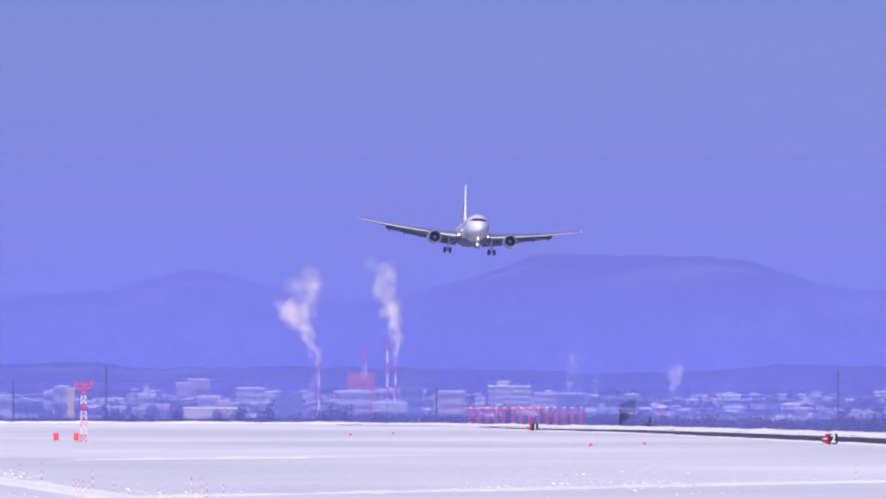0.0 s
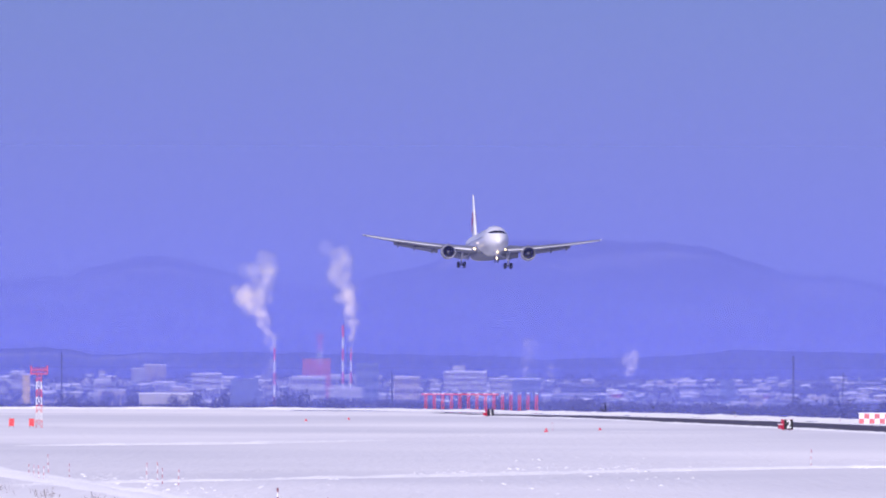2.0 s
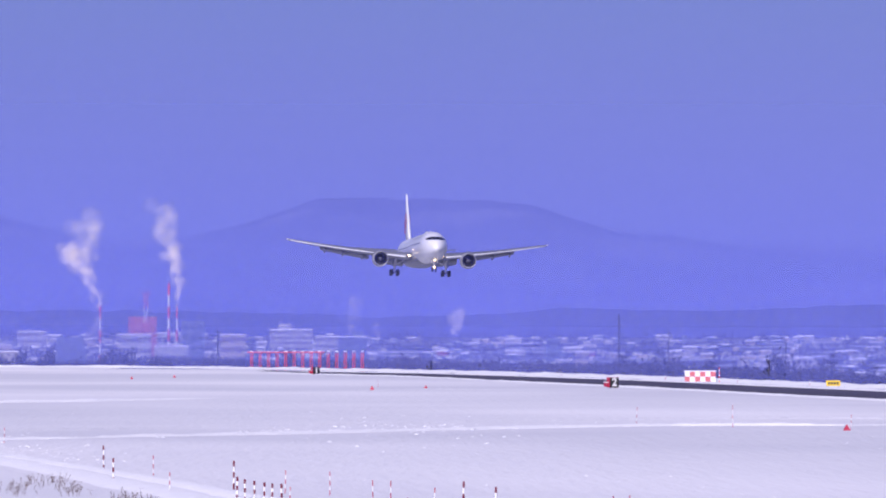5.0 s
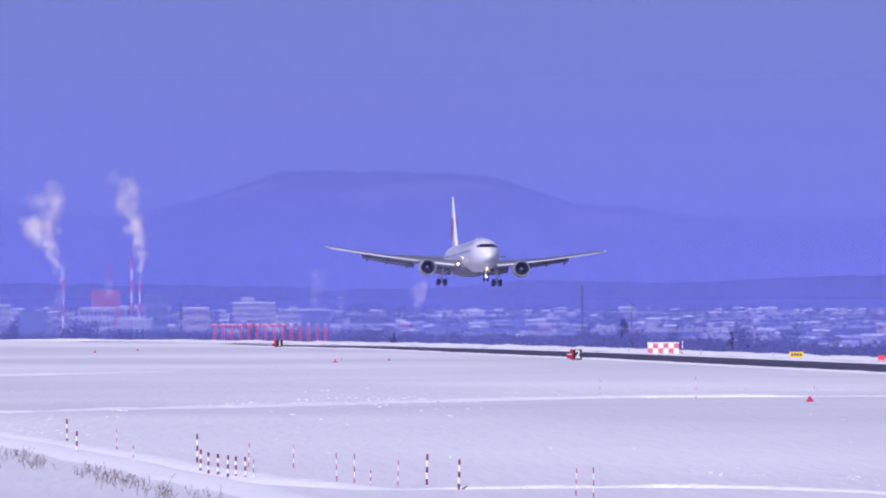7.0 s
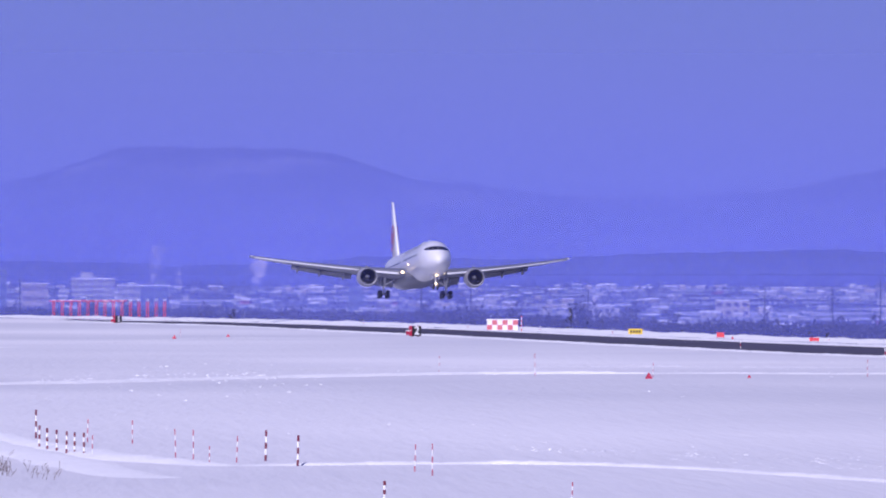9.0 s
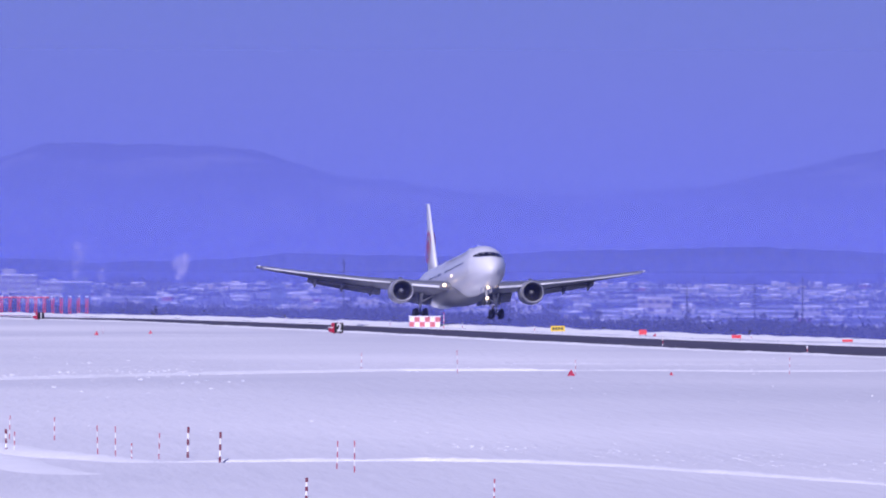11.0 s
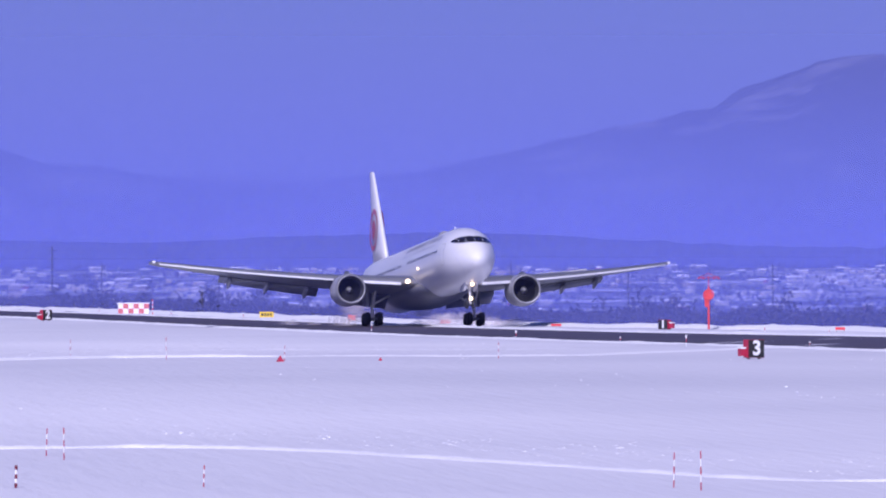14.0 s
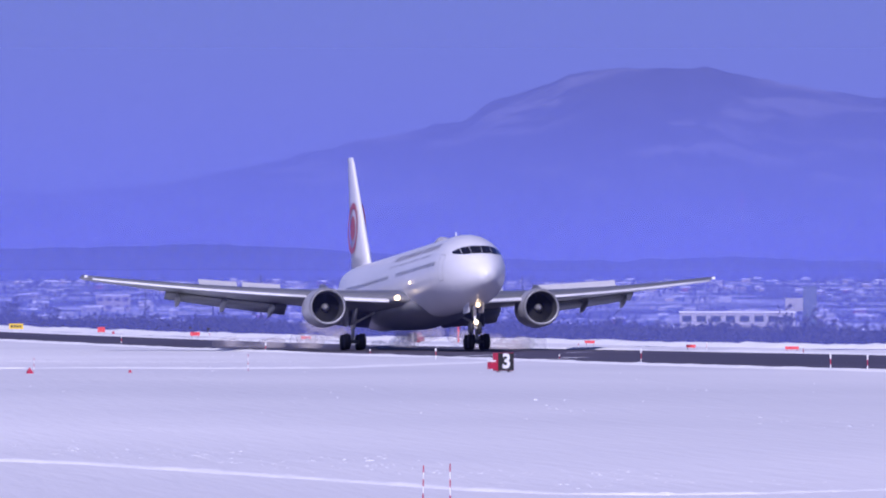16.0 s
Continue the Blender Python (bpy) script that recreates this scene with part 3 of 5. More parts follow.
def tilted_slab(x0, x1, hinge, drop, length, thick, sgn, lift=0.0):
    """A flap or spoiler panel hinged along a line behind or on the wing; drop in degrees below level."""
    bm = bmesh.new()
    rows = []
    for i in range(7):
        x = x0 + (x1 - x0) * i / 6
        y, z = hinge(x)
        ln = length(x)
        c, s = math.cos(radians(drop)), math.sin(radians(drop))
        prof = [(0, 0), (0.06, 0.5), (0.3, 0.6), (1, 0.05), (1, -0.05), (0.3, -0.45), (0.06, -0.4)]
        rows.append([Vector((sgn * x, y + ln * u * c + thick * v * s, z + lift - ln * u * s + thick * v * c)) for u, v in prof])
    loft(bm, rows)
    return bm


spoilers, wing_parts = [], []


def bend(sgn, ob):
    """Keeps a part that rides on the flexing wing."""
    wing_parts.append((sgn, ob))
    return ob


def flex(sgn, degrees):
    """The wing's turn about its root; positive lifts the tip."""
    return pose(sgn * 2.5, 0, 3.25) @ pose(0, 0, 0, 0, -sgn * degrees, 0) @ pose(-sgn * 2.5, 0, -3.25)


for sgn in (1, -1):
    bm = bmesh.new()
    xs = [0.5, 2.5, 4, 6, 8, 11, 14, 17, 20, 22.5, 23.5, 23.78]
    loft(bm, [airfoil(lead(x), trail(x) - lead(x) - (0.0 if x < 23.4 else (x - 23.4) * 1.2), sgn * x, wing_z(x), np.interp(x, [0, 8, 23.8], [0.135, 0.115, 0.10])) for x in xs])
    bend(sgn, part("wing", bm, SHADE_GREY, airliner, "swept wing in grey darkened for shade", smooth=True))
    low = lambda x: wing_z(x) - (trail(x) - lead(x)) * 0.035
    bend(sgn, part("inboard_flap", tilted_slab(2.8, 7.0, lambda x: (trail(x) - 0.5, low(x) - 0.05), 28, lambda x: 2.1, 0.28, sgn), SHADE_GREY, airliner, "lowered inboard flap", smooth=True))
    bend(sgn, part("outboard_flap", tilted_slab(9.0, 17.6, lambda x: (trail(x) - 0.4, low(x) - 0.05), 25, lambda x: 1.55 - 0.045 * (x - 9), 0.2, sgn), SHADE_GREY, airliner, "lowered outboard flap", smooth=True))
    bend(sgn, part("leading_edge_slat", tilted_slab(3.6, 7.0, lambda x: (lead(x) - 0.55, wing_z(x) - 0.28), -22, lambda x: 0.9, 0.2, sgn), WHITE, airliner, "pale extended slat", smooth=True))
    bend(sgn, part("leading_edge_slat", tilted_slab(9.0, 23.2, lambda x: (lead(x) - 0.42, wing_z(x) - 0.2), -22, lambda x: 0.75 - 0.015 * x, 0.13, sgn), WHITE, airliner, "pale extended slat", smooth=True))
    for x, ln in ((4.9, 3.6), (10.2, 3.4), (13.6, 3.0), (16.8, 2.4)):
        bm = bmesh.new()
        y0, z0 = trail(x) - ln * 0.72, low(x) - 0.12
        loft(bm, [[Vector((sgn * x + 0.2 * r * math.cos(2 * math.pi * k / 10), y0 + ln * s, z0 - 0.26 - 0.95 * max(0, s - 0.35) + 0.36 * r * math.sin(2 * math.pi * k / 10))) for k in range(10)] for s, r in ((0, 0.1), (0.15, 0.7), (0.4, 1), (0.7, 0.9), (1, 0.1))])
        bend(sgn, part("flap_track_fairing", bm, SHADE_GREY, airliner, smooth=True))
    for x0, x1, ln in ((4.2, 6.8, 1.3), (9.6, 12.5, 1.25), (12.7, 15.6, 1.1)):
        xm = (x0 + x1) / 2
        hy, hz = trail(xm) - 2.6, wing_z(xm) + 0.12
        bm = tilted_slab(x0, x1, lambda x: (0.0, wing_z(x) + 0.12 - hz), 4, lambda x: ln, 0.06, sgn)
        sp = part("spoiler", bm, PALEGREY, airliner, "pale spoiler panel on the wing")
        sp.location = (0, hy, hz)
        spoilers.append((sgn, sp, hy, hz))
    bend(sgn, part("wing_tip_light", one_box(sgn * 23.6 - 0.12, sgn * 23.6 + 0.12, lead(23.6) - 0.05, lead(23.6) + 0.25, wing_z(23.6) - 0.08, wing_z(23.6) + 0.1), WHITE, airliner))

    # engine
    ex, ey, ez = sgn * 7.92, -7.95, 2.76
    bm = bmesh.new()
    bl = bmesh.new()
    loft(bl, [[Vector((ex + r * math.cos(2 * math.pi * k / 32), ey + y, ez + r * math.sin(2 * math.pi * k / 32))) for k in range(32)] for y, r in ((1.5, 1.05), (0.6, 1.11), (0.13, 1.165))], caps=False)
    prof = [(0.12, 1.17), (0.0, 1.23), (0.05, 1.29), (0.35, 1.38), (1.2, 1.47), (2.4, 1.46), (3.6, 1.32), (4.3, 1.16), (4.25, 1.08), (3.4, 1.05)]
    loft(bm, [[Vector((ex + r * math.cos(2 * math.pi * k / 32), ey + y, ez + r * math.sin(2 * math.pi * k / 32) * (0.97 if math.sin(2 * math.pi * k / 32) < 0 else 1))) for k in range(32)] for y, r in prof], caps=False)
    nac = part("nacelle", bm, NACELLE, airliner, "pale grey engine nacelle", smooth=True)
    part("inlet_barrel", bl, INLET, nac, "inlet barrel coloured dark for its inner shade", smooth=True)
    bm = bmesh.new()
    loft(bm, [[Vector((ex + r * math.cos(2 * math.pi * k / 32), ey + y - 0.012, ez + r * math.sin(2 * math.pi * k / 32))) for k in range(32)] for y, r in ((0.14, 1.155), (0.0, 1.225), (0.04, 1.295), (0.28, 1.375))], caps=False)
    part("inlet_lip", bm, LIP, nac, "polished metal inlet lip", smooth=True)
    bm = bmesh.new()
    loft(bm, [[Vector((ex + r * math.cos(2 * math.pi * k / 32), ey + y, ez + r * math.sin(2 * math.pi * k / 32))) for k in range(32)] for y, r in ((1.5, 1.15), (1.5, 0.3), (1.52, 0.02))], caps=False)
    part("fan_disc", bm, BLACK, nac, "dark fan disc")
    for k in range(22):
        bm = bmesh.new()
        a = 2 * math.pi * k / 22
        ca, sa = math.cos(a), math.sin(a)
        bm.faces.new([bm.verts.new(Vector((ex, ey + 1.3, ez)) + Vector((r * ca - w * sa, y, r * sa + w * ca))) for r, w, y in ((0.3, -0.06, 0.12), (0.3, 0.06, 0), (1.05, 0.13, -0.05), (1.05, -0.1, 0.16))])
        part("fan_blade", bm, FAN, nac)
    bm = bmesh.new()
    loft(bm, [[Vector((ex + r * math.cos(2 * math.pi * k / 16), ey + y, ez + r * math.sin(2 * math.pi * k / 16))) for k in range(16)] for y, r in ((0.75, 0.02), (0.95, 0.18), (1.3, 0.34))])
    part("spinner", bm, DARKGREY, nac, smooth=True)
    bm = bmesh.new()
    loft(bm, [[Vector((ex + r * math.cos(2 * math.pi * k / 20), ey + y, ez + r * math.sin(2 * math.pi * k / 20))) for k in range(20)] for y, r in ((3.0, 0.9), (4.6, 0.72), (5.6, 0.5), (6.6, 0.1))])
    part("exhaust_core", bm, DARKGREY, nac, smooth=True)
    bm = bmesh.new()
    loft(bm, [[Vector((ex + w, y, z)) for w, z in ((-0.17, za), (0.17, za), (0.17, zb), (-0.17, zb))] for y, za, zb in ((ey + 1.0, ez + 1.3, ez + 1.45), (ey + 2.2, ez + 1.2, ez + 1.75), (ey + 4.4, ez + 0.9, 3.75), (ey + 8, ez + 0.9, 3.6))])
    part("pylon", bm, SHADE_GREY, airliner, "engine pylon")

    # tail plane
    bm = bmesh.new()
    loft(bm, [airfoil(19.3 + 0.74 * (x - 0.6), 6.9 - 0.53 * (x - 0.6), sgn * x, 5.15 + 0.09 * (x - 0.6), 0.09, 0, 10) for x in (0.6, 3, 6, 9.0, 9.32)])
    part("tailplane", bm, SHADE_GREY, airliner, "tailplane in grey darkened for shade", smooth=True)

    # main gear
    gx = sgn * 4.65
    bm = bmesh.new()
    tube(bm, (gx - sgn * 0.3, 0.3, 3.4), (gx, 0, 1.6), 0.21, 0.19, 12)
    tube(bm, (gx, 0, 1.6), (gx, 0, 0.62), 0.13, 0.13, 12)
    tube(bm, (gx - sgn * 1.9, 0.2, 2.9), (gx, 0, 1.9), 0.09, 0.09)
    tube(bm, (gx, -1.8, 3.0), (gx, 0, 1.8), 0.08, 0.08)
    leg = part("main_gear_leg", bm, PAINTWHITE, airliner, "pale main landing gear leg", smooth=True)
    part("gear_door", one_box(gx + sgn * 0.42 - 0.03, gx + sgn * 0.42 + 0.03, -0.7, 0.8, 1.75, 3.35), SHADE_GREY, airliner, "grey gear door")
    bm = bmesh.new()
    tube(bm, (gx, -0.85, 0.6), (gx, 0.85, 0.6), 0.14, 0.14, 10)
    for dy in (-0.71, 0.71):
        tube(bm, (gx - 0.6, dy, 0.6), (gx + 0.6, dy, 0.6), 0.09, 0.09, 10)
    part("bogie_beam", bm, DARKGREY, leg)
    for dx in (-0.57, 0.57):
        for dy in (-0.71, 0.71):
            bm = bmesh.new()
            loft(bm, [[Vector((gx + dx + u, dy + r * math.cos(2 * math.pi * k / 24), 0.6 + r * math.sin(2 * math.pi * k / 24))) for k in range(24)] for u, r in ((-0.22, 0.3), (-0.22, 0.5), (-0.15, 0.585), (0.15, 0.585), (0.22, 0.5), (0.22, 0.3))])
            wh = part("wheel", bm, BLACK, airliner, "black main wheel tyre", smooth=True)
            bm = bmesh.new()
            tube(bm, (gx + dx - 0.2, dy, 0.6), (gx + dx + 0.2, dy, 0.6), 0.26, 0.26, 14)
            part("rim", bm, PAINTWHITE, wh, "pale wheel rim")

    # landing lights in the wing root, and the small taxi light beside it
    for lx, ly, lz, r in ((3.05, lead(3.05) - 0.42, wing_z(3.0) + 0.05, 0.20),):
        bm = bmesh.new()
        tube(bm, (sgn * lx, ly - 0.06, lz), (sgn * lx, ly + 0.5, lz), r, r * 0.7, 14)
        part("landing_light", bm, LAMP, airliner, "bright landing light")
    bm = bmesh.new()
    p = skin(-11.5, sgn * 96, 0.03)
    tube(bm, p, p + Vector((0, 0.2, 0)), 0.09, 0.09, 10)
    part("turnoff_light", bm, LAMP, airliner, "small bright light")

# fin and rudder
bm = bmesh.new()
rings = []
for s in (0, 0.25, 0.5, 0.75, 0.97, 1):
    le, te, z, th = 17.2 + 7.4 * s, 25.6 + 1.2 * s, 6.7 + 9.25 * s, 0.42 - 0.28 * s
    if s == 1:
        le += 0.25
    rings.append([Vector((th * w, le + (te - le) * c, z)) for c, w in ((0, 0), (0.04, 0.55), (0.15, 0.9), (0.35, 1), (0.65, 0.7), (1, 0.05), (0.65, -0.7), (0.35, -1), (0.15, -0.9), (0.04, -0.55))])
loft(bm, rings)
part("fin", bm, WHITE, airliner, "tall white fin", smooth=True)
for sgn in (1, -1):
    bm = bmesh.new()
    n, cy, cz = 40, 23.1, 10.4
    ring = lambda r: [Vector((sgn * (0.42 - 0.28 * (cz + r * math.sin(2 * math.pi * k / n) - 6.7) / 9.25 + 0.03), cy + r * math.cos(2 * math.pi * k / n), cz + r * math.sin(2 * math.pi * k / n))) for k in range(n)]
    loft(bm, [ring(1.95), ring(1.5)], caps=False)
    part("tail_emblem", bm, CRANE, airliner, "red round emblem on the fin")
    bm = bmesh.new()
    loft(bm, [ring(0.95), ring(0.05)], caps=False)
    part("tail_emblem", bm, CRANE, airliner, "red round emblem on the fin")

# nose gear
gy = -22.76
bm = bmesh.new()
tube(bm, (0, gy + 0.25, 2.6), (0, gy, 1.3), 0.13, 0.12, 12)
tube(bm, (0, gy, 1.3), (0, gy, 0.45), 0.085, 0.085, 12)
tube(bm, (0, gy + 1.4, 2.3), (0, gy, 1.5), 0.06, 0.06)
tube(bm, (-0.4, gy, 0.47), (0.4, gy, 0.47), 0.07, 0.07)
leg = part("nose_gear_leg", bm, PAINTWHITE, airliner, "pale nose gear leg", smooth=True)
for dx in (-0.3, 0.3):
    bm = bmesh.new()
    loft(bm, [[Vector((dx + u, gy + r * math.cos(2 * math.pi * k / 20), 0.47 + r * math.sin(2 * math.pi * k / 20))) for k in range(20)] for u, r in ((-0.14, 0.25), (-0.14, 0.4), (-0.08, 0.47), (0.08, 0.47), (0.14, 0.4), (0.14, 0.25))])
    part("wheel", bm, BLACK, airliner, "black nose wheel", smooth=True)
    bm = bmesh.new()
    box(bm, dx * 1.8 - 0.02, dx * 1.8 + 0.02, gy - 0.6, gy + 1.4, 1.55, 2.3)
    part("gear_door", bm, WHITE, airliner, "white nose gear door")
for y, z, r in ((-1.0, 2.06, 0.17), (-0.3, 0.86, 0.17)):
    bm = bmesh.new()
    tube(bm, (0.03, gy + y, z), (0.03, gy + y + 0.2, z), r, r * 0.7, 12)
    part("landing_light", bm, LAMP, airliner, "bright landing light on the nose gear")


# snow dust, carried under the belly and drawn out behind the wheels once they touch
sprays = []
rnd = random.Random(31)
for i in range(18):
    bm = bmesh.new()
    for k in range(5):
        c = Vector((rnd.uniform(-0.8, 0.8), rnd.uniform(-2.2, 2.2), rnd.uniform(-0.15, 0.15)))
        ret = bmesh.ops.create_icosphere(bm, subdivisions=2, radius=1)
        for v in ret["verts"]:
            n = v.co.normalized()
            f = 1 + 0.4 * noise.noise(n * 1.6 + c)
            v.co = c + Vector((n.x * 0.8 * f, n.y * 1.7 * f, n.z * 0.55 * f))
    ob = part("snow_spray", bm, SPRAY, airliner, "faint dust of blown snow", smooth=True)
    ob.visible_shadow = False
    sprays.append((ob, pose(0, -3.5 + 0.2 * i, 2.75), pose((-1) ** i * rnd.uniform(3.2, 9.5), rnd.uniform(2, 38), rnd.uniform(0.5, 2.6), 0, 0, rnd.uniform(-20, 20)), rnd.uniform(12.2, 13.6)))

PLANE = [
    (0.0, pose(5.48, 1929.87, 34.81, -1.84, 3.50, 3.68)),
    (0.5, pose(8.03, 1900.97, 32.82, -2.11, 2.53, 4.45)),
    (1.0, pose(11.11, 1872.12, 31.00, -2.22, 2.04, 4.83)),
    (1.5, pose(13.95, 1843.87, 29.21, -2.19, 1.52, 5.10)),
    (2.0, pose(16.99, 1816.21, 27.39, -2.07, 1.06, 5.25)),
    (2.5, pose(19.92, 1788.71, 25.57, -1.97, 0.95, 5.25)),
    (3.0, pose(22.99, 1760.74, 23.76, -1.83, 1.35, 5.10)),
    (3.5, pose(25.89, 1731.71, 22.08, -1.65, 2.00, 5.02)),
    (4.0, pose(28.93, 1703.94, 20.18, -1.55, 1.76, 4.95)),
    (6.5, pose(44.39, 1574.10, 11.09, -1.73, 0.90, 5.15)),
    (7.0, pose(47.34, 1543.15, 9.42, -1.60, 0.94, 5.10)),
    (7.5, pose(50.16, 1505.55, 7.67, -1.85, 0.73, 5.05)),
    (8.0, pose(53.04, 1459.49, 6.08, -2.29, 0.24, 5.03)),
    (10.5, pose(60.47, 1168.83, 1.30, -4.29, 0.69, 5.33)),
    (11.0, pose(61.49, 1108.78, 1.02, -4.12, 0.60, 5.30)),
    (11.5, pose(62.37, 1051.79, 0.78, -4.00, 0.58, 5.40)),
    (12.0, pose(63.30, 997.50, 0.55, -3.95, 0.70, 5.48)),
    (12.5, pose(64.24, 946.30, 0.38, -3.95, 0.82, 5.50)),
    (13.0, pose(65.36, 899.67, 0.16, -3.85, 0.75, 5.54)),
    (13.5, pose(66.99, 860.65, 0.10, -3.94, 0.50, 5.58)),
    (14.0, pose(68.63, 822.05, 0.09, -4.12, 0.25, 5.58)),
    (14.5, pose(69.92, 781.62, 0.09, -4.15, 0.05, 5.42)),
    (15.0, pose(71.23, 743.56, 0.09, -4.01, 0.12, 5.19)),
    (15.5, pose(72.67, 707.50, 0.09, -3.60, 0.20, 4.90)),
    (16.0, pose(74.02, 672.56, 0.09, -3.20, 0.15, 4.55)),
]

# ---- airfield signs, markers and poles ----
def letters(text, size, mat, parent, m, label):
    cu = bpy.data.curves.new("numeral", "FONT")
    cu.body, cu.size, cu.extrude, cu.align_x, cu.align_y, cu.offset = text, size, 0.01, "CENTER", "CENTER", 0.035
    ob = new("numeral", cu)
    ob.parent = parent
    ob.matrix_basis = m
    cu.materials.append(mat)
    return tagged(ob, label)


def distance_sign(b, d, text, turn, flip, h=1.02, w=1.05):
    s = thing("distance_sign", "black runway distance sign with white numeral %s and red sides" % text, "sign", facing(b, d, 0, turn), "runway distance signs")
    part("housing", one_box(-w / 2, w / 2, -0.22, 0.34, 0.06, h + 0.06), RED, s, "red sheet-metal housing")
    part("face", one_box(-w / 2 + 0.02, w / 2 - 0.02, -0.245, -0.224, 0.08, h + 0.04), SIGNBLACK, s, "matt black face")
    part("junction_box", one_box(-flip * (w / 2 + 0.34), -flip * (w / 2), 0.0, 0.36, 0.16, 0.62), RED, s, "red junction box")
    part("box_band", one_box(-flip * (w / 2 + 0.35), -flip * (w / 2 - 0.02), -0.01, 0.37, 0.56, 0.66), PAINTWHITE, s, "white band")
    for x in (-0.35, 0.35):
        part("foot", one_box(x - 0.04, x + 0.04, -0.1, 0.2, -0.05, 0.07), STEEL, s)
    letters(text, h * 1.12, PAINTWHITE, s, pose(0.02, -0.255, h * 0.5 + 0.06, 90, 0, 0), "white painted numeral")
    return s


distance_sign(0.568, 1322, "1", 34, 1, 0.98, 1.2)
distance_sign(2.423, 958, "2", 34, 1, 1.06, 1.15)
distance_sign(6.834, 520, "3", 30, 1)
distance_sign(6.274, 773, "1", -32, -1, 0.8, 0.95)


def wedge_marker(b, d, size):
    c = thing("edge_marker", "small red pyramid marker standing in the snow", "marker", facing(b, d, 0, random.uniform(-20, 20)), "red edge markers")
    bm = bmesh.new()
    loft(bm, [[Vector((r * sx, r * 0.7 * sy, z)) for sx, sy in ((-1, -1), (1, -1), (1, 1), (-1, 1))] for r, z in ((size, -0.05), (size * 0.9, size * 0.25), (size * 0.1, size * 1.75))])
    part("cone_body", bm, RED, c, "red plastic body")
    return c


for b, d, s in ((3.879, 510, 0.2), (4.504, 515, 0.11), (0.921, 919, 0.22), (1.256, 941, 0.2), (-0.577, 1151, 0.2), (-0.311, 1203, 0.2), (4.40, 908, 0.18)):
    wedge_marker(b, d, s)


def marker_pole(b, d, h, dark, thick=0.03, lean=0.0):
    p = thing("marker_pole", ("dark red and white" if dark else "faded red and white") + " banded snow pole", "pole", facing(b, d) @ pose(0, 0, 0, 0, lean, 0), "snow poles")
    n = 5
    for i in range(n):
        bm = bmesh.new()
        tube(bm, (0, 0, -0.1 if i == 0 else h * i / n), (0, 0, h * (i + 1) / n), thick, thick, 8)
        part("band", bm, (PAINTWHITE, RED if not dark else DARKRED)[(i + 1) % 2 if not dark else (i + 1) % 2], p)
    return p


DARK_POLES = [(-0.75, 353, 0.92), (-0.69, 322, 0.85), (0.06, 307, 0.95), (0.08, 288, 0.7), (0.13, 284, 0.68), (0.19, 281, 0.68), (0.25, 278, 0.68), (0.30, 277, 0.66), (0.36, 274, 0.7), (1.49, 266, 0.9), (1.69, 259, 0.86), (2.23, 214, 0.52)]
FAINT_POLES = [(3.40, 214, 0.5), (-0.44, 333, 0.8), (-0.34, 298, 0.7), (0.38, 299, 0.75), (0.41, 272, 0.65), (0.66, 296, 0.75), (0.93, 271, 0.86), (1.04, 268, 0.88), (1.14, 262, 0.5), (1.31, 264, 0.75), (2.42, 251, 0.75), (2.53, 246, 0.85),
               (2.57, 542, 1.05), (3.17, 525, 1.3), (3.905, 516, 0.85), (5.24, 525, 0.95), (0.96, 949, 0.8), (6.33, 212, 0.8), (6.50, 209, 0.9), (-2.5, 541, 1.1), (-2.64, 568, 0.8), (-2.18, 501, 1.0), (-2.05, 477, 0.7), (-1.57, 452, 1.0), (-1.5, 455, 1.0), (-1.47, 445, 0.8), (-1.37, 438, 0.8), (-2.3, 470, 0.75), (-2.27, 466, 0.75), (-2.24, 462, 0.75), (-2.21, 458, 0.75)]
for b, d, h in DARK_POLES:
    marker_pole(b, d, h, True, 0.034, random.uniform(-1.5, 1.5))
for b, d, h in FAINT_POLES:
    marker_pole(b, d, h, False, 0.015, random.uniform(-2, 2))


def edge_light(b, d, h):
    p = thing("runway_edge_light", "white runway edge light on a short red-banded post", "light", facing(b, d), "runway edge lights")
    for i, (z0, z1, r, mm) in enumerate(((-0.05, h * 0.35, 0.03, PAINTWHITE), (h * 0.35, h * 0.7, 0.03, RED), (h * 0.7, h, 0.05, PAINTWHITE))):
        bm = bmesh.new()
        tube(bm, (0, 0, z0), (0, 0, z1), r, r, 8)
        part(("post", "band", "lens")[i], bm, mm, p)


for b, d, h in ((6.41, 605, 0.75), (7.69, 570, 0.95), (5.35, 668, 0.7), (4.45, 757, 0.75), (6.0, 640, 0.4), (7.18, 594, 0.4), (8.87, 530, 0.95), (9.1, 525, 0.9), (3.65, 980, 0.7), (8.1, 690, 0.6), (8.7, 640, 0.6), (3.2, 1030, 0.8), (2.75, 1110, 0.8), (7.3, 720, 0.4), (6.9, 745, 0.5), (2.1, 1230, 0.8), (5.0, 860, 0.5)):
    edge_light(b, d, h)


def localiser_hut(b, d):
    s = thing("equipment_hut", "low equipment hut in red and white chequers by the runway", "hut", facing(b, d))
    part("shell", one_box(-1.86, 1.86, -0.8, 0.9, -0.1, 1.24), PAINTWHITE, s, "white painted shell")
    bm = bmesh.new()
    box(bm, -1.94, 1.94, -0.9, 1.0, 1.24, 1.34)
    part("roof", bm, SNOW_BANK, s, "snow on the flat roof")
    for i in range(6):
        for j in range(2):
            if (i + j) % 2 == 0:
                part("panel", one_box(-1.86 + i * 0.62, -1.86 + (i + 1) * 0.62, -0.83, -0.803, 0.05 + j * 0.59, 0.05 + (j + 1) * 0.59), HUTRED, s, "red panel paled for distant haze")


